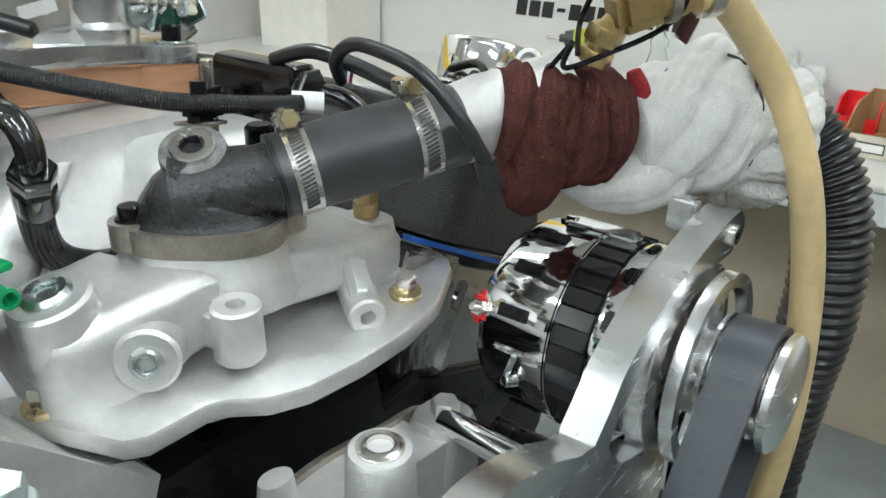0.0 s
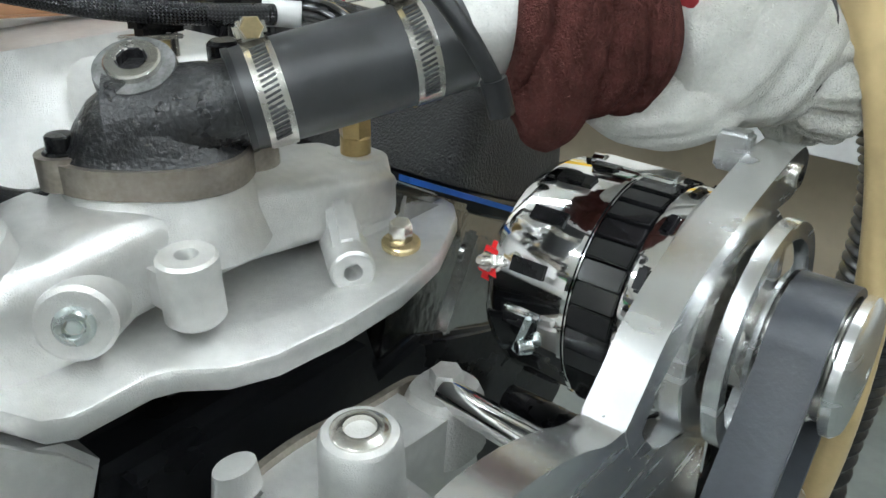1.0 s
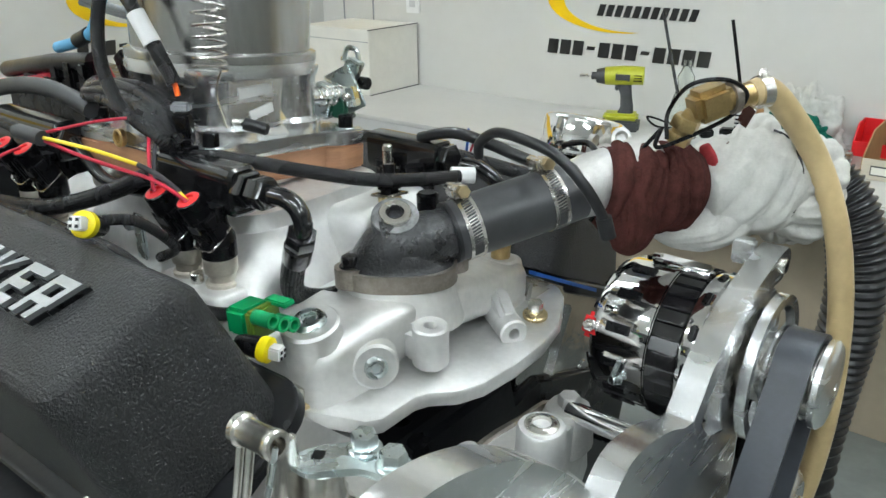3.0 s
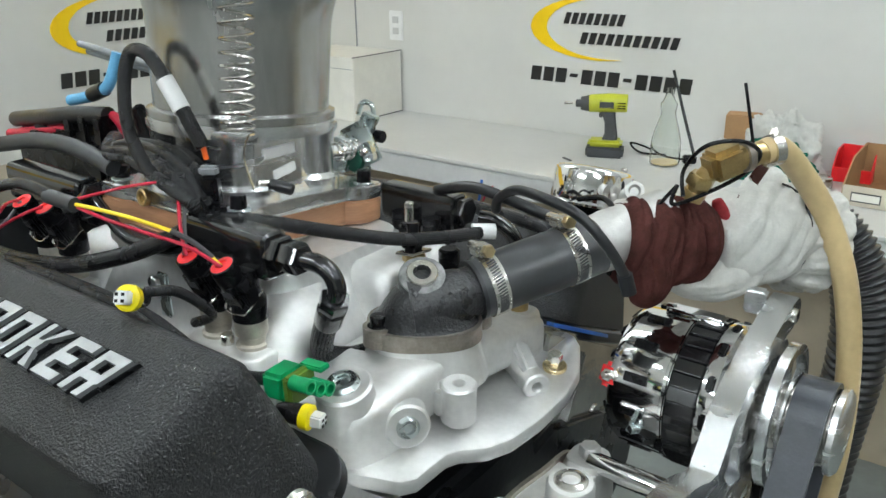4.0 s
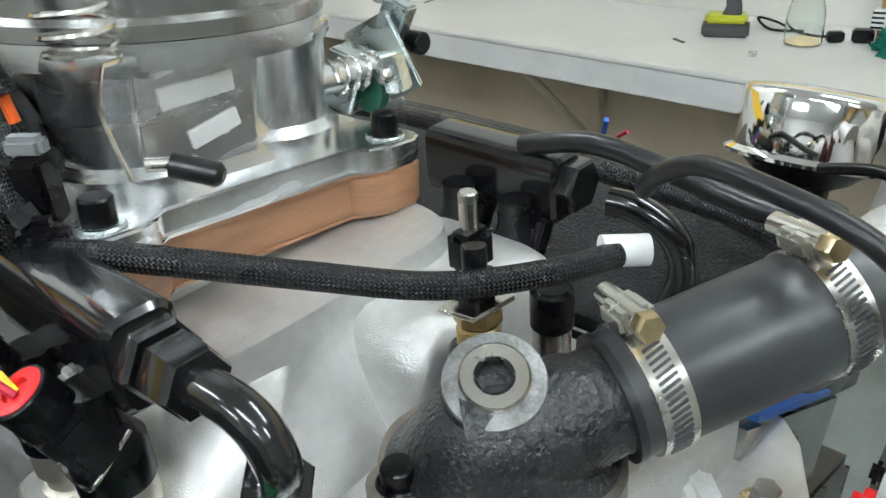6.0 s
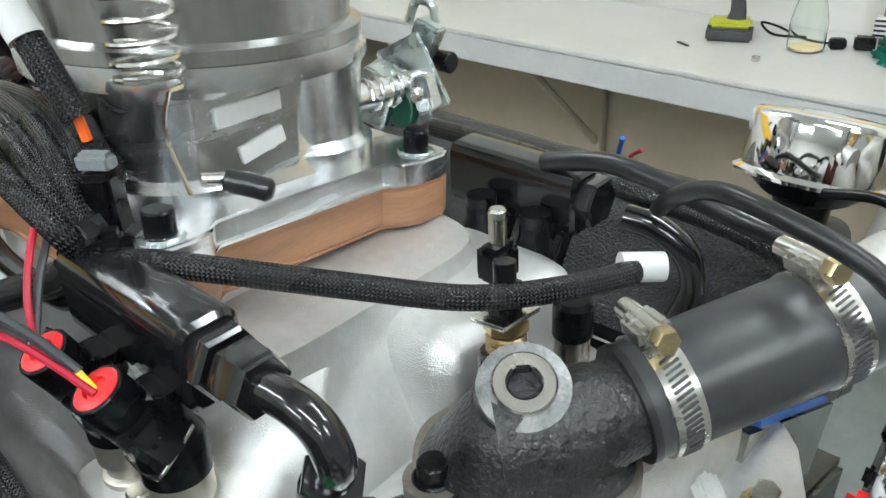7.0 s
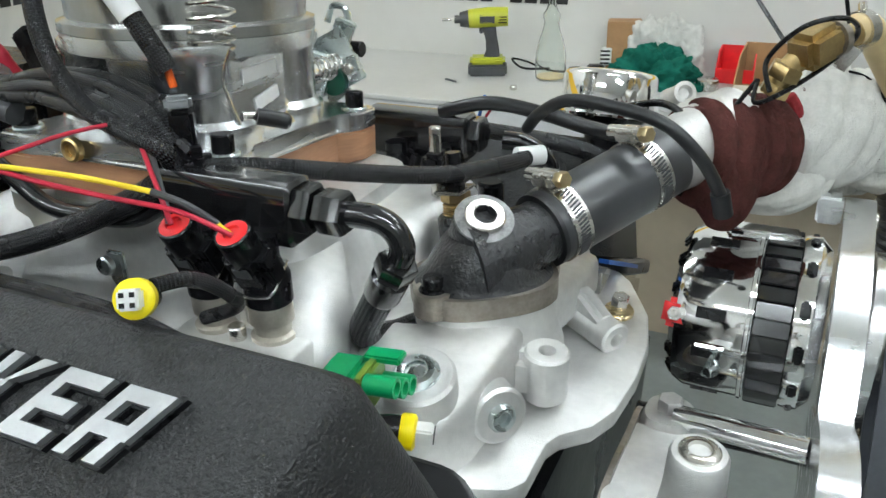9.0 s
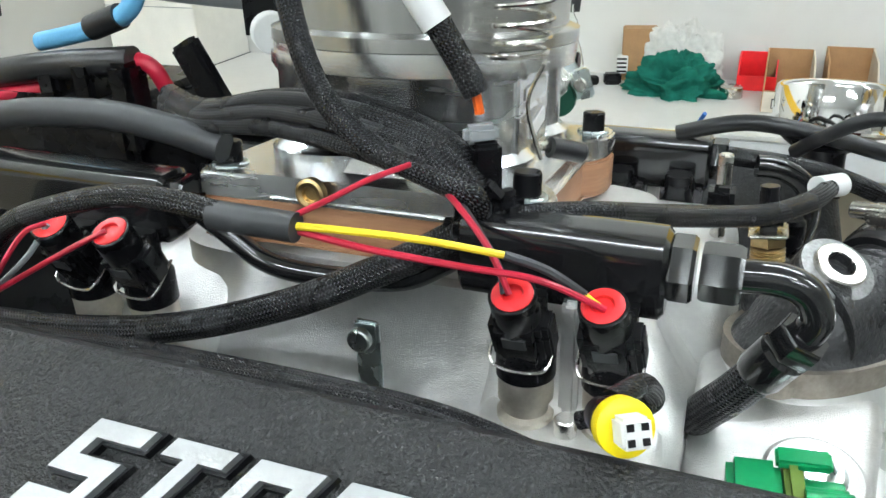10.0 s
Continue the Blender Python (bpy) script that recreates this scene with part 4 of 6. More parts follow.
for xr, rr_ in ((0.1355, 0.0672),):
    part("case_rib", lathe(B(), [(rr_ - 0.002, -0.0022), (rr_, -0.0012), (rr_, 0.0012), (rr_ - 0.002, 0.0022)], (xr, AY, AZ), X, 64, False), CHROME, alt)
part("case_shelf", box(B(), (0.112, 0.664, 1.213), (0.024, 0.010, 0.020), Euler((0.45, 0, 0)).to_matrix(), 0.002), CHROME, alt)

arm = thing("alternator_bracket", (0.2, 0.60, 1.12), "thick machined aluminium bracket arm round the alternator", "bracket")


def arc_smooth(pts, per=5):
    return [(p.x, p.y) for p in spline([(a, b, 0) for a, b in pts], per)]


outer = arc_smooth([(0.778, 1.290), (0.772, 1.303), (0.755, 1.305), (0.725, 1.300), (0.682, 1.289), (0.650, 1.277), (0.623, 1.261), (0.606, 1.243), (0.592, 1.229)])
inner = arc_smooth([(0.600, 1.212), (0.613, 1.222), (0.619, 1.234), (0.650, 1.2555), (0.688, 1.272), (0.725, 1.279), (0.765, 1.280), (0.778, 1.290)])
part("upper_arm", prism(B(), outer + inner[:-1], YZ, (0.186, 0, 0), 0.021, 0.0012), BILLET, arm, "curved upper arm", 15)
low_o = arc_smooth([(0.610, 1.222), (0.594, 1.229), (0.578, 1.232), (0.5575, 1.2415), (0.5275, 1.2505), (0.499, 1.2525), (0.481, 1.244), (0.465, 1.224), (0.450, 1.19), (0.44, 1.15)])
part("lower_arm", prism(B(), low_o + [(0.44, 1.10), (0.70, 1.10), (0.70, 1.160), (0.664, 1.184), (0.628, 1.196), (0.613, 1.212)], YZ, (0.1865, 0, 0), 0.020, 0.0012), BILLET, arm, "lower arm plate", 15)
part("ring_plate", lathe(B(), [(0.048, 0.0), (0.064, 0.0), (0.065, 0.001), (0.065, 0.011), (0.064, 0.012), (0.048, 0.012)], (0.191, AY, AZ), X, 64, False), BILLET, arm, "turned ring round the shaft")
part("ring_back", lathe(B(), [(0.048, 0.0), (0.02, 0.001), (0.0001, 0.001)], (0.192, AY, AZ), X, 48, False), STEEL, arm)
part("pivot_bolt", cyl(B(), (0.2062, 0.757, 1.292), X, 0.0065, 0.004), STEEL, arm)
part("pivot_bolt_hole", cyl(B(), (0.2082, 0.757, 1.292), X, 0.0035, 0.0025), BLACKPL, arm)
part("pivot_lug", box(B(), (0.176, 0.752, 1.300), (0.018, 0.012, 0.022), bevel=0.002), BILLET, arm)

arm2 = thing("accessory_bracket", (0.18, 0.38, 1.1), "machined aluminium accessory bracket with an arched top edge", "bracket")
top_o = arc_smooth([(0.262, 1.265), (0.262, 1.303), (0.285, 1.333), (0.32, 1.338), (0.365, 1.325), (0.41, 1.297), (0.452, 1.258), (0.480, 1.222)])
part("arched_plate", prism(B(), top_o + [(0.48, 1.12), (0.28, 1.12)], YZ, (0.176, 0, 0), 0.022, 0.0015), BILLET, arm2, "", 15)
part("boss", cyl(B(), (0.19, 0.395, 1.255), X, 0.017, 0.012), BILLET, arm2)
part("hex_bolt", hexa(B(), (0.202, 0.395, 1.255), X, 0.022, 0.012), CAST, arm2)
part("spindle", cyl(B(), (0.19, 0.475, 1.195), X, 0.024, 0.05, 0.003, 36), BILLET, arm2)
part("spindle_ring", lathe(B(), [(0.024, 0), (0.0275, 0.001), (0.0275, 0.005), (0.024, 0.006)], (0.205, 0.475, 1.195), X, 36), BILLET, arm2)

pul = thing("alternator_pulley", (0.235, AY, AZ - 0.03), "spoked alternator pulley with a domed bright cap", "pulley")
wheel = B()
lathe(wheel, [(0.053, 0.0), (0.062, 0.0), (0.062, 0.008), (0.053, 0.008)], (0.212, AY, AZ), X, 56, False)
part("wheel_rim", wheel, BILLET, pul)
for i in range(5):
    a = 2 * math.pi * i / 5 + 0.4
    d = V((0, math.cos(a), math.sin(a)))
    part("spoke", box(B(), V((0.216, AY, AZ)) + d * 0.04, (0.006, 0.010, 0.034), Matrix((X, X.cross(d), d)).transposed(), 0.001), BILLET, pul)
part("hub", cyl(B(), (0.210, AY, AZ), X, 0.031, 0.048, 0.001, 40), STEEL, pul)
for i in range(6):
    part("groove_ring", lathe(B(), [(0.031, 0), (0.033, 0.0015), (0.031, 0.003)], (0.2265 + i * 0.0045, AY, AZ), X, 40, False), STEEL, pul)
part("flange_ring", lathe(B(), [(0.031, 0), (0.038, 0.0005), (0.038, 0.003), (0.031, 0.0035)], (0.2205, AY, AZ), X, 48), BILLET, pul)
cap = B()
lathe(cap, [(0.034, 0), (0.0365, 0.0015), (0.0365, 0.006), (0.033, 0.009), (0.006, 0.0115), (0.0035, 0.0115), (0.003, 0.009), (0.0001, 0.009)], (0.2565, AY, AZ), X, 48)
part("cap", cap, BILLET, pul, "domed bright cap")

belt = B()
path = []
CY, CZ, CR = 0.535, 0.955, 0.045
for i in range(15):
    a = radians(-14 + 180 * i / 14)
    path.append((AY + 0.0345 * math.cos(a), AZ + 0.0345 * math.sin(a)))
for i in range(21):
    a = radians(150 + 200 * i / 20)
    path.append((CY + CR * math.cos(a), CZ + CR * math.sin(a)))
prev = None
nB = len(path)
quad = []
for i in range(nB):
    y, z = path[i]
    yn, zn = path[(i + 1) % nB]
    yp, zp = path[i - 1]
    t = V((0, yn - yp, zn - zp)).normalized()
    nrm = V((0, t.z, -t.y))
    quad.append([belt.verts.new(V((x, y, z)) + nrm * h) for x, h in ((0.226, 0.0), (0.226, 0.0042), (0.2545, 0.0042), (0.2545, 0.0))])
for i in range(nB):
    a, b = quad[i], quad[(i + 1) % nB]
    for k in range(4):
        belt.faces.new((a[k], a[(k + 1) % 4], b[(k + 1) % 4], b[k]))
solo("drive_belt", belt, BELTM, "flat grey-black drive belt over the pulleys", "belt")
crank = thing("crank_pulley", (0.24, CY, CZ), "ribbed steel crank pulley below the belt", "pulley")
part("wheel", cyl(B(), (0.05, CY, CZ), X, 0.043, 0.21, 0.002, 48), BILLET, crank)
idl = thing("idler_pulley", (0.24, 0.735, 1.09), "ribbed bright steel idler pulley", "pulley")
prof = []
for i in range(8):
    prof += [(0.026, i * 0.0055), (0.030, i * 0.0055 + 0.002), (0.030, i * 0.0055 + 0.0035)]
part("ribbed_wheel", lathe(B(), [(0.012, -0.002)] + prof + [(0.026, 0.045), (0.022, 0.047), (0.014, 0.044)], (0.205, 0.742, 1.083), X, 40), STEEL, idl)
part("idler_bolt", hexa(B(), (0.248, 0.742, 1.083), X, 0.016, 0.008), STEEL, idl)
part("idler_post", cyl(B(), (0.05, 0.742, 1.083), X, 0.012, 0.155), BLACKPL, idl)
part("belt_guard", box(B(), (0.205, 0.752, 1.125), (0.014, 0.05, 0.09), bevel=0.004), BLACKPL, idl, "black guard plate")

# ---- water pump and front castings ----
wp = thing("water_pump", (0.10, 0.54, 1.1), "cast aluminium water pump with a plugged boss", "water pump")
WG = arc_smooth([(0.480, 1.08), (0.468, 1.13), (0.476, 1.165), (0.495, 1.188), (0.53, 1.194), (0.575, 1.188), (0.622, 1.180), (0.635, 1.14), (0.60, 1.08)], 4)
part("gasket", prism(B(), WG, YZ, (0.072, 0, 0), 0.004), RUSTMETAL, wp, "tan gasket edge")
part("housing", prism(B(), [(0.541 + (a - 0.541) * 0.97, 1.15 + (b - 1.15) * 0.90) for a, b in WG], YZ, (0.076, 0, 0), 0.034, 0.008), CAST, wp, "", 50)
part("volute", loft(B(), [((x, 0.535, 1.145), r, r * 0.8, Y, Z) for x, r in ((0.10, 0.040), (0.125, 0.038), (0.15, 0.032), (0.165, 0.022))], 32, 2.5), CAST, wp, "", 50)
pb = V((0.126, 0.523, 1.231))
part("plug_boss", lathe(B(), [(0.022, -0.06), (0.0185, -0.03), (0.0175, -0.003), (0.016, -0.0005), (0.0115, 0)], pb, (0.03, -0.03, 1), 36), CAST, wp)
pp = B()
lathe(pp, [(0.0125, -0.001), (0.0125, 0.001), (0.0105, 0.0025), (0.007, 0.0025), (0.0062, -0.003), (0.0001, -0.003)], pb, (0.03, -0.03, 1), 28)
hp = part("hex_plug", pp, STEEL, wp, "recessed bright steel plug")
# Dark hex face stands for the shade down in the steel plug.
part("hex_socket", hexa(B(), pb + V((0, 0, -0.0028)), (0.03, -0.03, 1), 0.0095, 0.0016), BLACKCAST, hp, "hex socket darkened for its inner shade")
lg = B()
loft(lg, [((0.095, 0.614, 1.15), 0.02, 0.022, X, Y), ((0.095, 0.614, 1.18), 0.019, 0.02, X, Y), ((0.095, 0.614, 1.188), 0.016, 0.017, X, Y)], 24, 3)
part("lug", lg, CASTR, wp)
part("lug_bolt", hexa(B(), (0.095, 0.616, 1.186), Z, 0.016, 0.011), CASTR, wp)
part("ear", loft(B(), [((0.085, 0.49, 1.198), 0.008, 0.012, X, Y), ((0.085, 0.49, 1.212), 0.007, 0.010, X, Y)], 20, 2), CAST, wp)
solo("tie_rod", tube(B(), [(0.100, 0.610, 1.187), (0.186, 0.598, 1.193)], 0.0088, n=24, smooth=False), CHROME, "polished steel spacer rod behind the bracket", "rod")

lev = thing("lifting_plate", (0.12, 0.35, 1.30), "zinc plated lifting plate with a square hole", "plate")
plo = arc_smooth([(0.094, 0.334), (0.100, 0.326), (0.110, 0.325), (0.118, 0.333), (0.131, 0.345), (0.146, 0.347), (0.152, 0.356), (0.142, 0.365), (0.124, 0.364), (0.104, 0.352), (0.094, 0.334)], 4)[:-1]
part("plate", prism(B(), plo, XY, (0, 0, 1.298), 0.0045, 0.0008), ZINC, lev)
part("square_hole", box(B(), (0.1045, 0.339, 1.3025), (0.0062, 0.0062, 0.0014), Euler((0, 0, 0.5)).to_matrix()), BLACKPL, lev)
for q in ((0.120, 0.357, 1.3025), (0.142, 0.355, 1.3025)):
    bo = part("bolt", hexa(B(), V(q) + V((0, 0, 0.002)), (0.05, -0.03, 1), 0.0128, 0.0085), ZINC, lev, "hex bolt")
    part("washer", cyl(B(), q, Z, 0.0095, 0.0025), ZINC, bo)
st = B()
lathe(st, [(0.016, 0), (0.016, 0.012), (0.0125, 0.014), (0.0125, 0.022), (0.0115, 0.024), (0.0115, 0.036), (0.010, 0.036)], (0.108, 0.338, 1.262), Z, 32)
part("bushing", st, STEEL, lev, "stepped steel bushing")
part("front_casting", loft(B(), [((0.10, 0.36, 1.20), 0.05, 0.06, X, Y), ((0.10, 0.36, 1.245), 0.045, 0.05, X, Y), ((0.10, 0.355, 1.263), 0.035, 0.035, X, Y)], 32, 3), CASTR, lev)

rk = thing("pivot_bracket", (0.10, 0.31, 1.26), "polished pivot barrel on a cast bracket", "bracket")
RD = V((0.97, -0.06, 0.12)).normalized()
part("barrel", lathe(B(), [(0.007, -0.003), (0.0088, -0.001), (0.0088, 0.003), (0.0074, 0.0045), (0.0074, 0.024), (0.0080, 0.025), (0.0080, 0.029), (0.007, 0.0302), (0.0046, 0.0302), (0.0042, 0.018), (0.0001, 0.018)], V((0.079, 0.3125, 1.322)), RD, 32), STEEL, rk)
part("bracket_leg", loft(B(), [((0.103 - 0.012 * u, 0.318 + 0.004 * u, 1.322 - 0.09 * u), 0.0035 + 0.001 * u, 0.008 + 0.008 * u, X, Y) for u in (0, 0.25, 0.6, 1)], 20, 3), STEEL, rk)
for k in (0.0, 0.008):
    part("link_rod", tube(B(), [(0.072 + k, 0.316, 1.312), (0.068 + k, 0.310, 1.27), (0.060 + k, 0.306, 1.235)], 0.0024, n=10), STEEL, rk)
part("spring_wire", tube(B(), [(0.109, 0.309, 1.326), (0.109, 0.304, 1.308), (0.103, 0.300, 1.285), (0.096, 0.296, 1.262), (0.092, 0.292, 1.245)], 0.0016, n=8), ZINC, rk)
part("bracket_foot", box(B(), (0.085, 0.275, 1.235), (0.07, 0.10, 0.02), bevel=0.006), CASTR, rk)

# ---- breather cap ----
br = thing("oil_breather", (-0.005, 0.79, 1.30), "chrome push-in breather cap on the far cover", "breather")
BRA = V((0.0, 0.30, 0.95)).normalized()
part("cap", lathe(B(), [(0.036, 0.0), (0.0425, 0.001), (0.0428, 0.003), (0.0385, 0.0055), (0.0390, 0.0085), (0.0392, 0.0335), (0.0384, 0.0362), (0.0362, 0.0382), (0.028, 0.0396), (0.016, 0.0404), (0.0001, 0.0408)], (-0.005, 0.788, 1.341), BRA, 64), CHROME, br)
part("neck", lathe(B(), [(0.016, -0.045), (0.016, -0.012), (0.024, -0.008), (0.034, 0.0)], (-0.005, 0.788, 1.341), BRA, 40), BLACKPL, br)
nub = thing("vent_fitting", (0.064, 0.739, 1.36), "bare aluminium vent fitting with open end", "fitting")
part("barrel", lathe(B(), [(0.011, -0.03), (0.0085, -0.012), (0.0085, 0.0), (0.0055, 0.0005), (0.004, -0.004), (0.0001, -0.004)], (0.066, 0.735, 1.383), (0.4, -0.7, 0.45), 24), CASTR, nub)
part("base", loft(B(), [((0.060, 0.745, 1.33), 0.02, 0.02, X, Y), ((0.060, 0.745, 1.368), 0.014, 0.014, X, Y)], 20, 3), CASTR, nub)


# ---- rags, brass elbow, tubes
def cloth(points, radii, folds, twist, amp, seed, n=132, m=96, flat=1.0):
    """A wrapped, twisted roll of cloth with sharp creases between soft folds."""
    b = B()
    pts = spline(points, max(2, m // (len(points) - 1)))
    rr = spline([(r, 0, 0) for r in radii], max(2, m // (len(radii) - 1)))
    L = len(pts)
    x = None
    prev = None
    for i, p in enumerate(pts):
        u = i / (L - 1)
        t = (pts[min(i + 1, L - 1)] - pts[max(i - 1, 0)]).normalized()
        if x is None:
            x = t.orthogonal().normalized()
        x = (x - t * x.dot(t)).normalized()
        y = t.cross(x)
        r = rr[min(len(rr) - 1, int(u * (len(rr) - 1)))].x * min(1.0, 0.2 + 0.8 * math.sqrt(min(1.0, min(u, 1 - u) / 0.05)))
        ring = []
        for k in range(n):
            a = 2 * math.pi * k / n
            q = p * 20 + V((math.cos(a), math.sin(a), seed)) * 0.8
            w = noise.noise(q)
            ph = folds * a + twist * u * 6.28 + w * 2.2
            f = abs(math.sin(ph * 0.5)) ** 0.65
            g = abs(math.sin(1.15 * ph + 2.0 * noise.noise(q * 1.4 + V((0, seed, 0))))) ** 0.7
            d = r * (1 + amp * min(1.0, 0.15 + 5 * u, 1.15 - u) * (0.8 * f - 0.6 + 0.36 * g + 0.5 * w + 0.05 * noise.noise(q * 9)))
            ring.append(b.verts.new(p + (x * math.cos(a) + y * math.sin(a) * flat) * d))
        if prev:
            for k in range(n):
                b.faces.new((prev[k], prev[(k + 1) % n], ring[(k + 1) % n], ring[k]))
        else:
            b.faces.new(ring)
        prev = ring
    b.faces.new(prev)
    return b


mr_ = thing("maroon_rag", (0.11, 0.71, 1.32), "dark maroon shop rag wrapped in folds round the pipe", "rag", "rags")
part("wrap", cloth([(0.079, 0.671, 1.357), (0.094, 0.690, 1.354), (0.111, 0.714, 1.351), (0.121, 0.730, 1.352), (0.129, 0.742, 1.351)], [0.032, 0.034, 0.035, 0.035, 0.027], 2, 4.6, 0.26, 1.0), MAROON, mr_, "", 80)
part("hanging_fold", cloth([(0.101, 0.682, 1.378), (0.104, 0.680, 1.355), (0.106, 0.679, 1.335), (0.107, 0.674, 1.318), (0.106, 0.667, 1.307)], [0.012, 0.020, 0.022, 0.017, 0.006], 9, 0.5, 0.26, 3.0, 110, 60), MAROON, mr_, "", 80)
part("rear_tuft", cloth([(0.134, 0.764, 1.360), (0.144, 0.777, 1.368), (0.152, 0.786, 1.371)], [0.013, 0.016, 0.009], 4, 1.0, 0.25, 5.0, 60, 36), MAROON, mr_, "", 80)
solo("red_rag_edge", cloth([(0.136, 0.742, 1.386), (0.141, 0.744, 1.374), (0.145, 0.748, 1.362)], [0.004, 0.006, 0.004], 2, 0.2, 0.2, 8.0, 40, 24), REDCL, "bright red cloth edge tucked between the rags", "rag", "rags", sharp=80)
wr_ = thing("white_rag", (0.17, 0.80, 1.30), "crumpled white shop rag tied round the pipe end", "rag", "rags")
part("wrap", cloth([(0.126, 0.746, 1.342), (0.146, 0.776, 1.345), (0.166, 0.800, 1.348), (0.180, 0.814, 1.346), (0.190, 0.824, 1.342)], [0.032, 0.040, 0.044, 0.042, 0.036], 5, 3.0, 0.22, 7.0), WHITECL, wr_, "", 80)
part("flared_end", cloth([(0.176, 0.804, 1.342), (0.188, 0.818, 1.340), (0.197, 0.829, 1.337), (0.203, 0.836, 1.334)], [0.036, 0.043, 0.047, 0.034], 9, 0.6, 0.26, 13.0, 132, 56), WHITECL, wr_, "", 80)
part("upper_tuft", cloth([(0.152, 0.796, 1.372), (0.159, 0.810, 1.382), (0.168, 0.819, 1.380)], [0.016, 0.020, 0.010], 5, 0.8, 0.3, 17.0, 70, 40), WHITECL, wr_, "", 80)
part("under_fold", cloth([(0.108, 0.712, 1.320), (0.124, 0.727, 1.317), (0.142, 0.745, 1.317), (0.158, 0.763, 1.322), (0.166, 0.775, 1.330)], [0.008, 0.017, 0.021, 0.019, 0.012], 5, 1.5, 0.22, 11.0, 90, 56), WHITECL, wr_, "", 80)
part("hanging_corner", cloth([(0.178, 0.812, 1.325), (0.180, 0.822, 1.308), (0.176, 0.830, 1.294), (0.174, 0.834, 1.284)], [0.020, 0.023, 0.014, 0.004], 8, 0.2, 0.26, 19.0, 80, 44), WHITECL, wr_, "", 80)

E0, E1, E2, E3 = V((0.127, 0.7065, 1.394)), V((0.133, 0.707, 1.410)), V((0.144, 0.706, 1.426)), V((0.169, 0.740, 1.431))
el = thing("brass_elbow", E0, "large worn brass elbow fitting above the rag", "elbow fitting")
part("lower_nut", hexa(B(), E0, E1 - E0, 0.018, 0.008), BRASS, el)
part("thread", tube(B(), [E0, E1, E2 + V((0.002, 0.003, 0))], 0.0078, n=20, smooth=False), BRASS, el)
part("upper_nut", hexa(B(), E0 + (E1 - E0) * 0.70, E1 - E0, 0.0195, 0.010), BRASS, el)
part("elbow_body", box(B(), E2 + V((0.004, 0.006, 0.001)), (0.025, 0.025, 0.031), frame_of(E3 - E2 + V((0, 0, 0.008))), 0.005), BRASS, el)
part("outlet", tube(B(), [E2, E3 + (E3 - E2) * 0.15], 0.0095, n=20, smooth=False), BRASS, el)
part("outlet_ring", tube(B(), [E2 + (E3 - E2) * 0.55, E2 + (E3 - E2) * 0.68], 0.0125, n=20, smooth=False), RUSTMETAL, el)
tcl = thing("tube_clamp", E3, "small steel worm clamp on the tan tube", "hose clamp", "tube clamps")
part("band", tube(B(), [E3 + (E3 - E2) * 0.12, E3 + (E3 - E2) * 0.32], 0.0126, n=28, smooth=False), STEEL, tcl)
part("screw_housing", box(B(), E3 + V((0.004, 0.008, 0.0145)), (0.006, 0.012, 0.006), Euler((0.5, 0.4, 0.3)).to_matrix(), 0.002), STEEL, tcl)
part("band_tail", box(B(), E3 + V((0.0, -0.004, -0.016)), (0.009, 0.002, 0.02), Euler((0.4, 0.5, 0)).to_matrix()), STEEL, tcl)
solo("tan_tube", tube(B(), [E3, E3 + (E3 - E2) * 0.35, (0.190, 0.774, 1.412), (0.210, 0.790, 1.377), (0.229, 0.792, 1.336), (0.241, 0.792, 1.295), (0.250, 0.792, 1.238), (0.253, 0.792, 1.17), (0.250, 0.792, 1.10), (0.240, 0.796, 1.02), (0.23, 0.80, 0.93)], 0.0102, n=20), TANTUBE, "translucent tan silicone tube looping down", "tube")
cp = spline([(0.150, 0.850, 1.330), (0.172, 0.865, 1.348), (0.197, 0.868, 1.340), (0.224, 0.868, 1.314), (0.241, 0.868, 1.268), (0.244, 0.868, 1.205), (0.238, 0.868, 1.14), (0.232, 0.868, 1.06), (0.23, 0.872, 0.93)], 60)
solo("corrugated_hose", tube(B(), cp, 0.026, n=24, smooth=False, radius_at=lambda u: 0.0255 + 0.0018 * math.sin(u * 2 * math.pi * 62)), RUBBER, "black corrugated flexible hose", "hose", sharp=80)
tie = B()
tube(tie, [(0.126, 0.690, 1.400), (0.121, 0.70, 1.418), (0.140, 0.69, 1.442), (0.163, 0.70, 1.447), (0.172, 0.722, 1.434), (0.16, 0.725, 1.415), (0.137, 0.70, 1.40), (0.118, 0.69, 1.392), (0.117, 0.70, 1.405)], 0.0017, n=8)
tube(tie, [(0.117, 0.70, 1.405), (0.104, 0.69, 1.385), (0.090, 0.675, 1.36), (0.079, 0.664, 1.33)], 0.0017, n=8)
solo("black_wire", tie, BLACKPL, "thin black wire tied round the brass elbow", "wire")
for a_, b_, c_ in (((0.130, 0.695, 1.432), (0.108, 0.728, 1.452), (0.075, 0.779, 1.482)), ((0.166, 0.722, 1.440), (0.160, 0.724, 1.462), (0.153, 0.727, 1.486))):
    solo("cable_tie", tube(B(), [a_, b_, c_], 0.0014, n=6), BLACKPL, "black cable tie with a long upright tail", "cable tie", "cable ties")
solo("cord", tube(B(), [(0.168, 0.800, 1.392), (0.187, 0.790, 1.389), (0.203, 0.782, 1.370), (0.206, 0.780, 1.345), (0.198, 0.783, 1.322), (0.185, 0.790, 1.308)], 0.0011, n=6), BLACKPL, "thin black cord tied round the white rag", "cord")


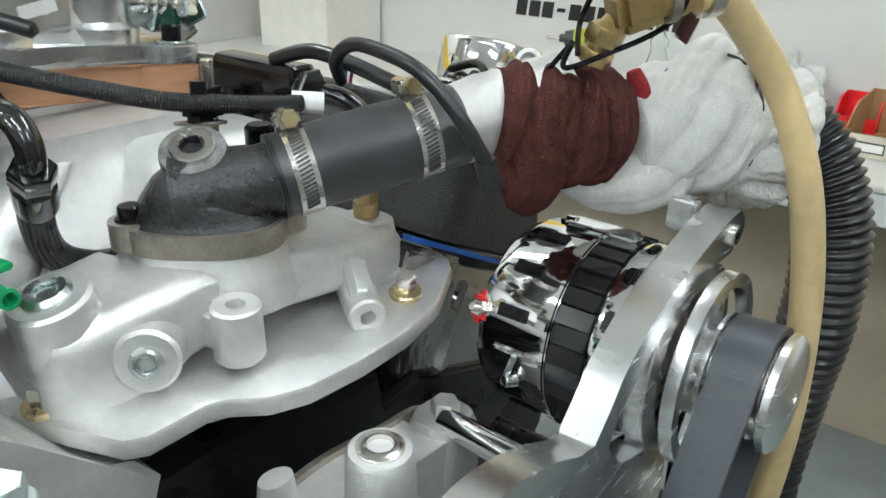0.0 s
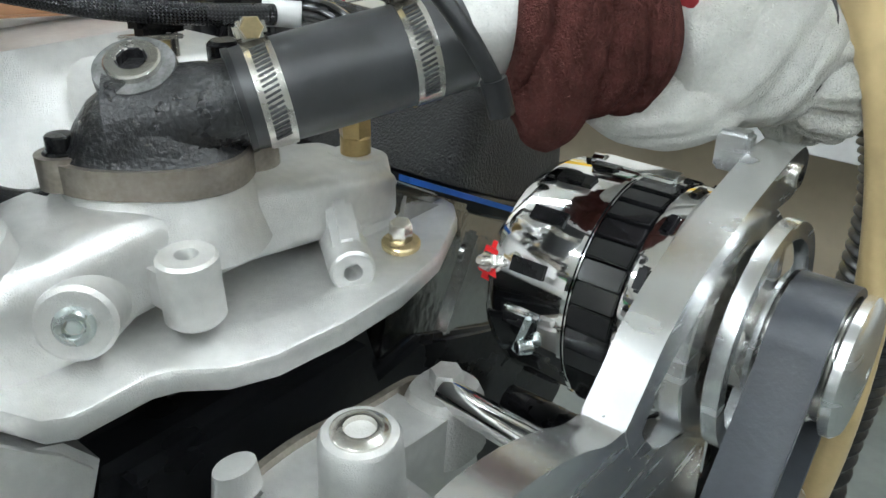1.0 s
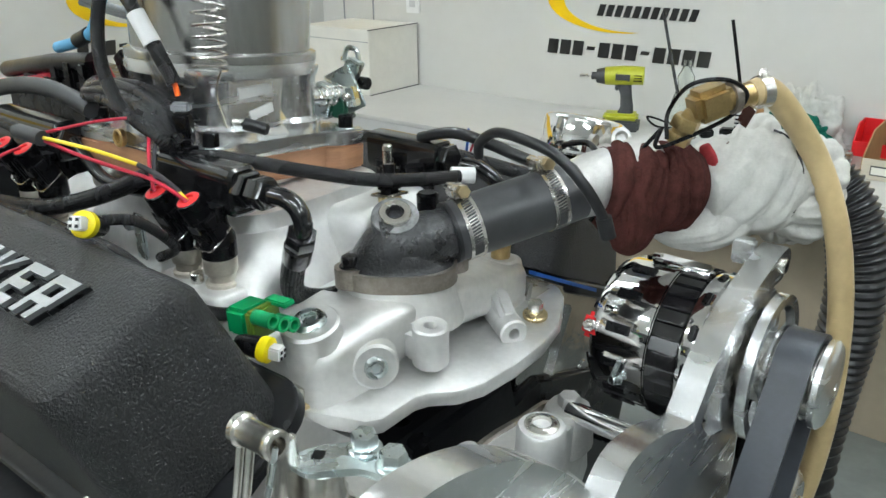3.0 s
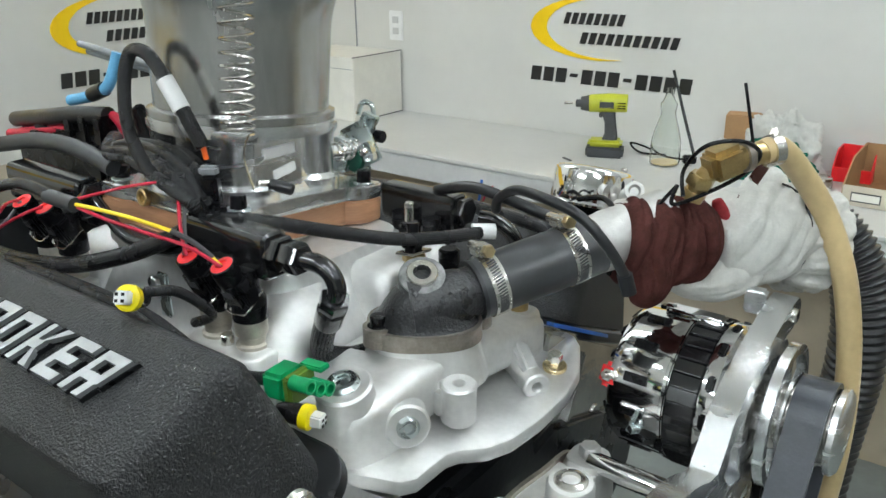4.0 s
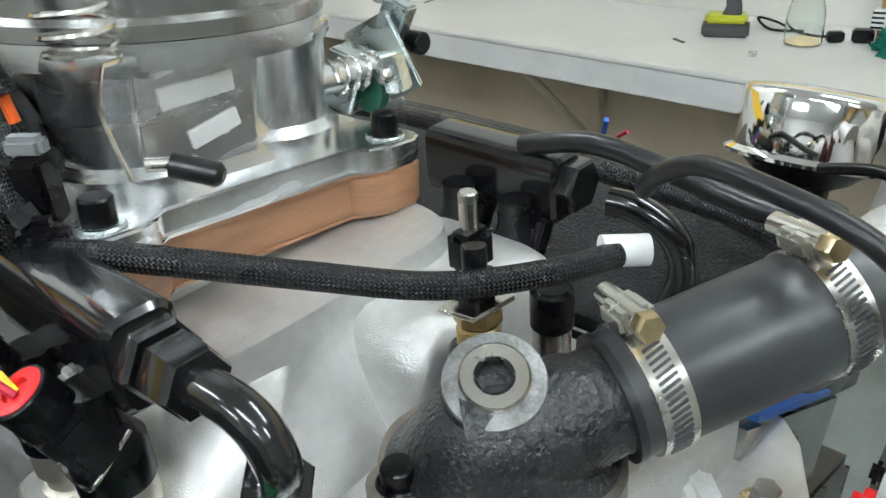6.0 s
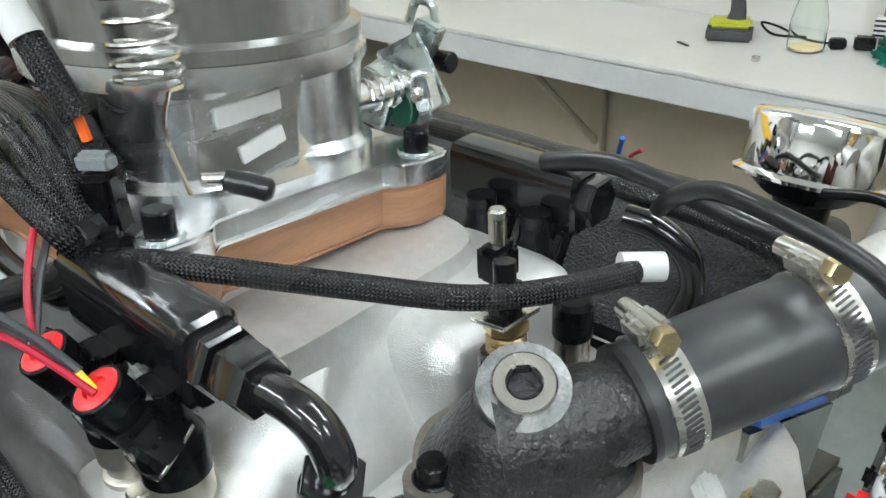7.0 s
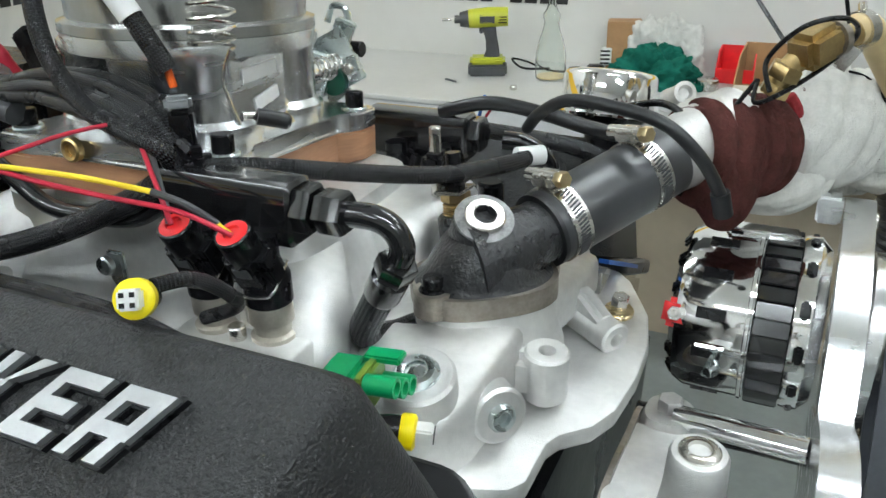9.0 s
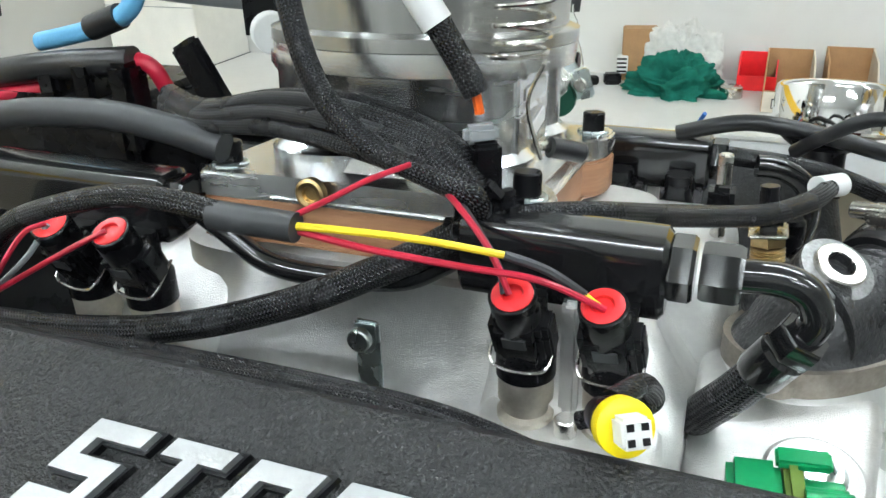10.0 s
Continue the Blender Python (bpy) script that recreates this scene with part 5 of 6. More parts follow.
# ---- fuel rails, injectors ----
def fuel_rail(x0, x1, y, z, label, k):
    r = thing("fuel_rail", ((x0 + x1) / 2, y, z - 0.017), label, "fuel rail", "fuel rails")
    part("rail", loft(B(), [((x, y, z), 0.0125 - e, 0.0175 - e, Y, Z) for x, e in ((x0, 0.002), (x0 + 0.002, 0), (x1 - 0.002, 0), (x1, 0.002))], 32, 6), BLACKGL, r, "glossy black extruded rail")
    part("rail_foot", box(B(), ((x0 + x1) / 2 + 0.0075, y - k * -0.012, z - 0.040), (0.008, 0.008, 0.055), bevel=0.002), CAST, r, "bare aluminium rail foot")
    part("port_hex", hexa(B(), (x1, y, z + 0.003), X, 0.024, 0.010), BLACKGL, r)
    return r


for y_, z_, k_ in ((0.447, 1.381, -1), (0.672, 1.352, 1)):
    fuel_rail(-0.165, -0.078, y_, z_, "short glossy black fuel rail above the front injectors", k_)
    fuel_rail(-0.44, -0.318, y_, z_, "short glossy black fuel rail above the rear injectors", k_)


def injector(base, top, k, seal=None):
    """Upright injector in its boss, with the plug clipped on at a slant; top is the middle of the plug's red end."""
    base, top = V(base), V(top)
    o = thing("fuel_injector", base, "black fuel injector with a black plug" if seal else "black fuel injector with a red-ended plug", "fuel injector", "fuel injectors")
    part("seat_ring", lathe(B(), [(0.0095, -0.004), (0.0125, -0.003), (0.0125, 0.0015), (0.0105, 0.003)], base, Z, 28), SATIN, o)
    part("steel_sleeve", lathe(B(), [(0.0095, -0.006), (0.0102, 0.001), (0.0102, 0.008), (0.0122, 0.0095), (0.0122, 0.0205), (0.0116, 0.0215)], base, Z, 32), SATIN, o, "satin steel sleeve")
    part("body", lathe(B(), [(0.0118, 0.0205), (0.0130, 0.0215), (0.0130, 0.037), (0.0105, 0.041), (0.0085, 0.047), (0.0085, 0.060)], base, Z, 32), BLACKPL, o)
    root = base + V((0, 0, 0.030))
    ax = (top - root).normalized()
    L = (top - root).length
    f = frame_of(ax, (0, -1, 0.2))
    con = part("connector", box(B(), root + ax * (L * 0.42), (0.022, 0.0185, L * 0.62), f, 0.003), BLACKPL, o, "black plug connector")
    part("plug_top", lathe(B(), [(0.0088, -0.020), (0.0098, -0.018), (0.0098, -0.0005), (0.0092, 0.0), (0.0086, 0.0), (0.0084, -0.003)], top, ax, 28), BLACKPL, con)
    part("red_seal", lathe(B(), [(0.0085, -0.0022), (0.0084, 0.0002), (0.0070, 0.0008), (0.0045, 0.0008), (0.0040, -0.0006), (0.0001, -0.0006)], top, ax, 28), seal or RED, con, "" if seal else "red seal")
    part("latch", box(B(), root + ax * (L * 0.45) + V((0.012, 0.0, 0)), (0.005, 0.010, 0.020), f, 0.001), BLACKPL, con)
    part("latch_window", box(B(), root + ax * (L * 0.5) + f @ V((0.0, 0.0094, 0)), (0.010, 0.0012, 0.007), f, 0.0004), DGREY, con)
    c = root + ax * (L * 0.20)
    w = B()
    tube(w, [c + f @ V((-0.0125, -0.010, 0.002)), c + f @ V((-0.0128, 0.008, -0.001)), c + f @ V((-0.006, 0.0115, -0.004)), c + f @ V((0.006, 0.0115, -0.004)), c + f @ V((0.0128, 0.008, -0.001)), c + f @ V((0.0125, -0.010, 0.002))], 0.0008, n=6)
    part("wire_clip", w, STEEL, con, "bright wire clip")
    return o


injector((-0.132, 0.430, 1.312), (-0.133, 0.412, 1.380), -1)
injector((-0.095, 0.432, 1.312), (-0.098, 0.414, 1.380), -1)
injector((-0.368, 0.430, 1.312), (-0.366, 0.410, 1.380), -1)
injector((-0.331, 0.431, 1.312), (-0.331, 0.412, 1.380), -1)
for x in (-0.132, -0.095, -0.368, -0.331):
    injector((x, 0.650, 1.290), (x, 0.662, 1.340), 1, BLACKPL)

# fuel hose from the near rail
fh = thing("fuel_hose", (-0.05, 0.45, 1.30), "black fuel hose with elbow and anodised nuts", "fuel hose")
part("nut", hexa(B(), (-0.066, 0.447, 1.384), X, 0.021, 0.016), BLACKGL, fh)
part("elbow", tube(B(), [(-0.052, 0.447, 1.384), (-0.036, 0.448, 1.384), (-0.026, 0.449, 1.379), (-0.0215, 0.4495, 1.369), (-0.025, 0.450, 1.359)], 0.0068, n=18), BLACKGL, fh, "glossy black elbow")
part("collar_nut", hexa(B(), (-0.024, 0.450, 1.361), (-0.5, 0.16, -0.85), 0.0195, 0.012), BLACKGL, fh)
part("socket", lathe(B(), [(0.0088, 0), (0.0105, 0.002), (0.0105, 0.016), (0.0095, 0.019)], (-0.030, 0.452, 1.351), (-0.5, 0.2, -0.85), 24), BLACKGL, fh)
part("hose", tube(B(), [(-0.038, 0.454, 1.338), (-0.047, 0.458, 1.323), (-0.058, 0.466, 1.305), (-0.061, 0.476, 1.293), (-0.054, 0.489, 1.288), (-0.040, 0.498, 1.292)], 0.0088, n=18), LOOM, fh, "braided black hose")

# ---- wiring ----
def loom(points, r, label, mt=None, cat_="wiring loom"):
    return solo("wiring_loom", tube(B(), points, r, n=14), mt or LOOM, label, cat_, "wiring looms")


KN = (-0.158, 0.445, 1.394)
loom([KN, (-0.120, 0.466, 1.394), (-0.078, 0.508, 1.381), (-0.044, 0.540, 1.373), (-0.022, 0.578, 1.368), (-0.012, 0.608, 1.365)], 0.0054, "braided black wiring loom above the manifold")
lt = solo("loom_tag", tube(B(), [(-0.018, 0.606, 1.3655), (-0.005, 0.620, 1.364)], 0.0066, n=16, smooth=False), WHITEPL, "white paper tag wrapped round a loom", "tag", "loom tags")
loom([KN, (-0.158, 0.438, 1.408), (-0.180, 0.436, 1.417), (-0.203, 0.436, 1.426), (-0.224, 0.439, 1.444), (-0.236, 0.443, 1.466), (-0.245, 0.452, 1.492), (-0.238, 0.456, 1.512), (-0.216, 0.454, 1.514), (-0.200, 0.453, 1.504), (-0.190, 0.452, 1.493)], 0.0054, "thick braided loom looping upward beside the horn")
solo("loom_tag", tube(B(), [(-0.192, 0.452, 1.496), (-0.178, 0.454, 1.474)], 0.0068, n=16, smooth=False), WHITEPL, "white paper tag wrapped round a loom", "tag", "loom tags")
loom([(-0.180, 0.454, 1.478), (-0.170, 0.456, 1.460), (-0.163, 0.458, 1.446)], 0.0058, "taped black sensor lead")
solo("sensor_lead", tube(B(), [(-0.164, 0.458, 1.450), (-0.162, 0.459, 1.437)], 0.0022, n=8, smooth=False), ORANGEW, "short orange sensor wire", "wire")
sc = thing("sensor_connector", (-0.162, 0.46, 1.40), "grey and black sensor plug beside the throttle body", "connector")
part("grey_plug", box(B(), (-0.162, 0.460, 1.428), (0.015, 0.008, 0.008), Euler((0, 0, 0.6)).to_matrix(), 0.002), GREYPL, sc, "grey plastic plug")
part("socket", box(B(), (-0.160, 0.459, 1.412), (0.013, 0.013, 0.026), Euler((0, 0, 0.6)).to_matrix(), 0.002), BLACKPL, sc)
for i in range(9):
    q = i / 8
    dy, dz = 0.040 * q - 0.008, 0.009 * math.sin(3.1 * q) + 0.003 * (i % 2)
    loom([KN, (-0.160, 0.446 + dy * 0.25, 1.404 + dz * 0.3), (-0.176, 0.446 + dy * 0.8, 1.412 + dz), (-0.201, 0.450 + dy, 1.419 + dz), (-0.230, 0.454 + dy, 1.423 + dz), (-0.267, 0.460 + dy * 0.5, 1.423 + dz), (-0.310, 0.466 + dy * 0.3, 1.419 + dz * 0.6), (-0.36, 0.50 + dy * 0.3, 1.415 + dz * 0.6)], 0.0041, "thin braided loom in a bundle over the throttle plate")
loom([KN, (-0.178, 0.442, 1.380), (-0.202, 0.436, 1.368), (-0.245, 0.422, 1.350), (-0.305, 0.410, 1.333), (-0.367, 0.400, 1.327), (-0.44, 0.395, 1.325)], 0.0074, "thick braided loom running back past the injectors")
loom([(-0.224, 0.370, 1.417), (-0.255, 0.370, 1.421), (-0.285, 0.370, 1.419), (-0.326, 0.370, 1.407), (-0.349, 0.372, 1.395), (-0.375, 0.375, 1.37), (-0.40, 0.38, 1.345)], 0.0046, "braided loom ending in a grey sleeve")
solo("grey_sleeve", tube(B(), [(-0.236, 0.370, 1.4175), (-0.201, 0.371, 1.4165)], 0.0056, n=18, smooth=False), GREYSL, "grey heat-shrink sleeve on the loom", "sleeve")
loom([(-0.295, 0.460, 1.409), (-0.327, 0.460, 1.416), (-0.361, 0.460, 1.420), (-0.399, 0.460, 1.419), (-0.441, 0.460, 1.414), (-0.56, 0.46, 1.39)], 0.0078, "thick dark grey rubber vacuum hose", GREYSL, "hose")
loom([(-0.315, 0.447, 1.385), (-0.29, 0.445, 1.371), (-0.269, 0.445, 1.358), (-0.241, 0.445, 1.355), (-0.199, 0.445, 1.359), (-0.176, 0.446, 1.370), (-0.160, 0.447, 1.383)], 0.0055, "bent black crossover tube between the fuel rails", BLACKGL, "fuel tube")
kb = B()
for i in range(5):
    box(kb, (-0.164 + i * 0.004, 0.444 + 0.002 * i, 1.392 + 0.006 * (i % 3)), (0.018, 0.016, 0.014), Euler((i, 0.4 * i, 0.2)).to_matrix(), 0.005)
solo("loom_junction", kb, BLACKPL, "black taped junction of several looms", "junction")


def wire(points, r, mt, label):
    return solo("wire", tube(B(), points, r, n=8), mt, label, "wire", "loose wires")


wire([(-0.203, 0.371, 1.417), (-0.185, 0.379, 1.414), (-0.160, 0.390, 1.409), (-0.133, 0.401, 1.402)], 0.0015, YELW, "thin yellow injector wire")
wire([(-0.133, 0.401, 1.402), (-0.118, 0.407, 1.395), (-0.105, 0.413, 1.384)], 0.0019, GREYSL, "grey sleeved injector wire")
wire([(-0.107, 0.412, 1.386), (-0.099, 0.414, 1.379)], 0.0014, YELW, "thin yellow injector wire")
wire([(-0.203, 0.372, 1.415), (-0.180, 0.381, 1.407), (-0.150, 0.393, 1.399), (-0.120, 0.404, 1.392), (-0.097, 0.413, 1.379)], 0.0014, REDW, "thin red injector wire")
wire([(-0.172, 0.437, 1.412), (-0.155, 0.424, 1.404), (-0.142, 0.415, 1.394), (-0.134, 0.411, 1.380)], 0.0014, REDW, "thin red injector wire")
wire([(-0.166, 0.438, 1.408), (-0.150, 0.424, 1.398), (-0.139, 0.415, 1.388), (-0.136, 0.411, 1.380)], 0.0016, DGREY, "thin grey injector wire")
wire([(-0.203, 0.373, 1.420), (-0.196, 0.385, 1.422), (-0.188, 0.405, 1.424), (-0.180, 0.425, 1.424)], 0.0012, REDW, "thin red wire rising from the sleeve")
wire([(-0.366, 0.408, 1.381), (-0.372, 0.398, 1.378), (-0.385, 0.385, 1.355), (-0.40, 0.38, 1.33)], 0.0014, REDW, "thin red injector wire")
wire([(-0.331, 0.410, 1.381), (-0.345, 0.398, 1.374), (-0.375, 0.385, 1.357), (-0.40, 0.38, 1.343)], 0.0014, REDW, "thin red injector wire")
wire([(-0.366, 0.409, 1.380), (-0.375, 0.40, 1.365), (-0.39, 0.39, 1.35), (-0.40, 0.385, 1.34)], 0.0015, GREYPL, "thin grey injector wire")

# black hoses over the far side
loom([(-0.10, 0.665, 1.372), (-0.06, 0.662, 1.383), (-0.02, 0.66, 1.380), (0.02, 0.665, 1.370), (0.05, 0.69, 1.358)], 0.0052, "black rubber hose along the far rail", RUBBER, "hose")
loom([(-0.030, 0.66, 1.368), (-0.014, 0.640, 1.386), (0.008, 0.632, 1.399), (0.042, 0.622, 1.400), (0.074, 0.616, 1.394), (0.096, 0.620, 1.374), (0.108, 0.627, 1.352), (0.111, 0.629, 1.343)], 0.0043, "black rubber hose arching over the coolant hose", RUBBER, "hose")
solo("rubber_plug", tube(B(), [(0.109, 0.628, 1.350), (0.1125, 0.631, 1.334)], 0.0062, n=14, smooth=False), RUBBER, "black rubber end of the arching hose", "hose end")
loom([(0.03, 0.70, 1.378), (0.058, 0.69, 1.386), (0.078, 0.672, 1.380), (0.085, 0.668, 1.35)], 0.0026, "thin black cable round the pipe", BLACKPL, "cable")
loom([(-0.40, 0.735, 1.325), (-0.30, 0.728, 1.338), (-0.18, 0.72, 1.345), (-0.08, 0.712, 1.345), (-0.01, 0.715, 1.338), (0.04, 0.72, 1.32)], 0.0065, "braided black loom along the far bank")
loom([(-0.05, 0.665, 1.355), (-0.035, 0.668, 1.353), (-0.02, 0.672, 1.342), (-0.015, 0.675, 1.322), (-0.02, 0.67, 1.30)], 0.007, "black fuel hose elbow at the far rail", BLACKGL, "hose")
wire([(-0.095, 0.735, 1.345), (-0.085, 0.728, 1.358), (-0.075, 0.722, 1.366)], 0.0012, REDW, "short red wire end")
wire([(-0.10, 0.735, 1.345), (-0.093, 0.728, 1.360), (-0.088, 0.722, 1.370)], 0.0015, BLUE, "short blue wire end")
ign = thing("coil_bracket", (-0.08, 0.60, 1.33), "black plastic sensor with a steel stem", "sensor")
part("stem", cyl(B(), (-0.066, 0.583, 1.34), Z, 0.004, 0.048), STEEL, ign)
part("sensor_body", box(B(), (-0.066, 0.583, 1.362), (0.014, 0.018, 0.018), bevel=0.003), BLACKPL, ign)
part("sensor_lug", lathe(B(), [(0.009, 0), (0.009, 0.016), (0.007, 0.018)], (-0.030, 0.590, 1.335), Z, 20), BLACKPL, ign)
part("sensor_base", lathe(B(), [(0.008, 0), (0.008, 0.022)], (-0.030, 0.590, 1.312), Z, 20), STEEL, ign)

# looms lying along the near valve cover
loom([(-0.40, 0.385, 1.33), (-0.28, 0.388, 1.335), (-0.17, 0.388, 1.335), (-0.12, 0.386, 1.328), (-0.085, 0.387, 1.316), (-0.062, 0.398, 1.310), (-0.046, 0.406, 1.311)], 0.0048, "braided loom leading to the green plug")
loom([(-0.30, 0.375, 1.34), (-0.18, 0.376, 1.342), (-0.11, 0.372, 1.332), (-0.06, 0.372, 1.314), (-0.030, 0.374, 1.306), (-0.005, 0.376, 1.308)], 0.0045, "braided loom leading to the yellow plug")
solo("loom_tag", tube(B(), [(-0.085, 0.386, 1.3165), (-0.068, 0.394, 1.311)], 0.0058, n=16, smooth=False), WHITEPL, "white paper tag wrapped round a loom", "tag", "loom tags")
solo("loom_tag", tube(B(), [(-0.045, 0.3725, 1.3095), (-0.028, 0.374, 1.306)], 0.0056, n=16, smooth=False), WHITEPL, "white paper tag wrapped round a loom", "tag", "loom tags")

GC, GD = V((-0.026, 0.409, 1.312)), V((0.95, 0.08, 0.05)).normalized()
gp = thing("green_connector", GC, "green three-way plug with an olive seal band", "connector")
GF = Matrix((GD, Z.cross(GD).normalized(), GD.cross(Z.cross(GD)).normalized())).transposed()
part("housing", box(B(), GC + GF @ V((-0.010, 0, 0)), (0.020, 0.025, 0.020), GF, 0.003), GREEN, gp)
part("seal_band", box(B(), GC + GF @ V((0.004, 0, 0)), (0.007, 0.027, 0.022), GF, 0.002), OLIVE, gp, "olive seal band")
for k, (a_, b_) in enumerate(((-0.009, 0.004), (0.0, -0.002), (0.009, -0.006))):
    part("pin_tower", lathe(B(), [(0.0052, 0), (0.0052, 0.016), (0.0035, 0.0162), (0.003, 0.010), (0.0001, 0.010)], GC + GF @ V((0.007, a_, b_ + 0.003)), GD, 18), GREEN, gp)
part("latch", box(B(), GC + GF @ V((0.008, 0.012, 0.010)), (0.02, 0.010, 0.004), GF, 0.001), GREEN, gp)


def yellow_plug(p, d, label, k=0.56):
    p, d = V(p), V(d).normalized()
    o = thing("yellow_connector", p, label, "connector", "yellow plugs")
    sc_ = lambda pr: [(r * k, h * k) for r, h in pr]
    part("rear_shell", lathe(B(), sc_([(0.007, -0.034), (0.010, -0.028), (0.0125, -0.012), (0.0125, 0.0)]), p, d, 28), BLACKPL, o)
    part("yellow_ring", lathe(B(), sc_([(0.0135, -0.003), (0.0148, -0.001), (0.0148, 0.008), (0.012, 0.010), (0.009, 0.010)]), p, d, 32), YEL, o, "yellow seal ring")
    f = frame_of(d)
    ins = part("white_insert", box(B(), p + d * 0.014 * k, (0.015 * k, 0.015 * k, 0.020 * k), f, 0.001), WHITEPL, o, "white four-way insert")
    for a_ in (-0.0036, 0.0036):
        for b_ in (-0.0036, 0.0036):
            part("pin_hole", box(B(), p + d * 0.0240 * k + f @ V((a_ * k, b_ * k, 0)), (0.0035 * k, 0.0035 * k, 0.0010), f), BLACKPL, ins)


yellow_plug((-0.077, 0.330, 1.391), (0.44, -0.75, 0.42), "yellow-ringed round plug lying on the valve cover")
yellow_plug((0.011, 0.382, 1.314), (0.85, 0.30, -0.1), "yellow-ringed round plug beside the valve cover")
loom([(-0.082, 0.343, 1.389), (-0.075, 0.362, 1.384), (-0.075, 0.385, 1.36), (-0.10, 0.388, 1.345)], 0.0035, "short black lead behind the yellow plug")

# ---- cables and boxes at the back of the engine ----
rb_ = thing("relay_bracket", (-0.46, 0.56, 1.30), "black relay box bracket with red power cables", "relay box")
part("box", box(B(), (-0.47, 0.56, 1.36), (0.14, 0.10, 0.10), bevel=0.006), BLACKPL, rb_)
part("rear_panel", box(B(), (-0.47, 0.535, 1.358), (0.24, 0.03, 0.09), bevel=0.006), BLACKPL, rb_)
part("lower_housing", box(B(), (-0.525, 0.50, 1.285), (0.12, 0.20, 0.12), bevel=0.012), BLACKPT, rb_)
for i in range(3):
    part("strap", box(B(), (-0.46 + i * 0.028, 0.522, 1.405), (0.016, 0.020, 0.055), bevel=0.003), BLACKPL, rb_)
part("slanted_plate", box(B(), (-0.360, 0.54, 1.415), (0.018, 0.01, 0.06), Euler((0, -0.5, 0)).to_matrix(), 0.002), BLACKPL, rb_)
loom([(-0.60, 0.53, 1.405), (-0.505, 0.52, 1.420), (-0.46, 0.52, 1.427), (-0.40, 0.525, 1.432)], 0.009, "dark taped power cable", RUBBER, "cable")
loom([(-0.60, 0.52, 1.390), (-0.51, 0.52, 1.405), (-0.46, 0.525, 1.414)], 0.0055, "thick red battery cable", REDW, "cable")
loom([(-0.41, 0.53, 1.432), (-0.392, 0.53, 1.428), (-0.385, 0.535, 1.41), (-0.375, 0.545, 1.39), (-0.36, 0.55, 1.37)], 0.005, "thick red battery cable", REDW, "cable")
loom([(-0.475, 0.53, 1.439), (-0.45, 0.53, 1.444), (-0.425, 0.53, 1.450), (-0.402, 0.53, 1.460), (-0.395, 0.535, 1.476), (-0.392, 0.540, 1.492)], 0.0058, "light blue sleeved cable", LBLUE, "cable")
loom([(-0.432, 0.53, 1.449), (-0.408, 0.53, 1.457)], 0.0075, "dark tape wrap on the blue cable", RUBBER, "tape")
loom([(-0.60, 0.62, 1.48), (-0.50, 0.64, 1.462), (-0.42, 0.66, 1.452), (-0.33, 0.66, 1.45)], 0.004, "thin grey control cable", GREYPL, "cable")
loom([(-0.60, 0.63, 1.47), (-0.50, 0.65, 1.452), (-0.42, 0.67, 1.442), (-0.33, 0.67, 1.44)], 0.004, "thin grey control cable", GREYPL, "cable")
thr = thing("throttle_actuator", (-0.34, 0.60, 1.43), "black motor housing behind the throttle body", "actuator")
part("housing", box(B(), (-0.335, 0.595, 1.452), (0.05, 0.04, 0.036), Euler((0, 0, 0.4)).to_matrix(), 0.006), BLACKPL, thr)
part("clip", cyl(B(), (-0.330, 0.565, 1.445), (0.6, -0.7, 0), 0.012, 0.012), WHITEPL, thr, "white cable clip")

# ---- things on the bench ----
cbx = thing("carton", (-1.95, 2.51, BENCH), "closed white cardboard carton on the bench", "carton")
part("body", box(B(), (-1.985, 2.515, BENCH + 0.122), (0.36, 0.285, 0.244), bevel=0.003), CARDW, cbx)
for x_ in (-1.804,):
    part("edge_line", box(B(), (x_, 2.515, BENCH + 0.001), (0.003, 0.288, 0.004)), DGREY, cbx)
    part("edge_line", box(B(), (x_, 2.515, BENCH + 0.2445), (0.003, 0.288, 0.003)), DGREY, cbx)
part("lid_seam", box(B(), (-1.985, 2.3717, BENCH + 0.20), (0.358, 0.001, 0.002)), GREYPL, cbx)

DX, DY = -0.785, 2.445
dr = thing("cordless_drill", (DX, DY, BENCH), "lime and grey cordless drill standing on its battery", "drill")
DU = V((0.93, 0.37, 0)).normalized()
DV = Z.cross(DU)
DF = Matrix((DU, DV, Z)).transposed()
DP = lambda a, b, c: V((DX, DY, BENCH)) + DF @ V((a, b, c))
part("battery", box(B(), DP(0, 0, 0.018), (0.118, 0.072, 0.034), DF, 0.006), DGREY, dr, "dark battery pack")
part("battery_top", box(B(), DP(0, 0, 0.045), (0.108, 0.066, 0.022), DF, 0.008), LIME, dr)
part("handle", loft(B(), [(DP(0.012, 0, 0.05), 0.026, 0.019, DU, DV), (DP(0.016, 0, 0.075), 0.02, 0.016, DU, DV), (DP(0.012, 0, 0.11), 0.018, 0.016, DU, DV), (DP(0.004, 0, 0.145), 0.022, 0.018, DU, DV)], 20, 3), DGREY, dr, "dark rubber grip")
part("motor_body", tube(B(), [DP(-0.055, 0, 0.168), DP(-0.02, 0, 0.170), DP(0.03, 0, 0.172), DP(0.062, 0, 0.172)], 0.028, n=24, radius_at=lambda u: 0.030 - 0.005 * abs(u - 0.5)), LIME, dr, "lime green motor housing")
part("side_panel", box(B(), DP(0.0, -0.026, 0.170), (0.05, 0.008, 0.024), DF, 0.003), DGREY, dr)
for i in range(3):
    part("vent", box(B(), DP(0.045, -0.0265, 0.160 + 0.008 * i), (0.025, 0.004, 0.003), DF), BLACKPL, dr)
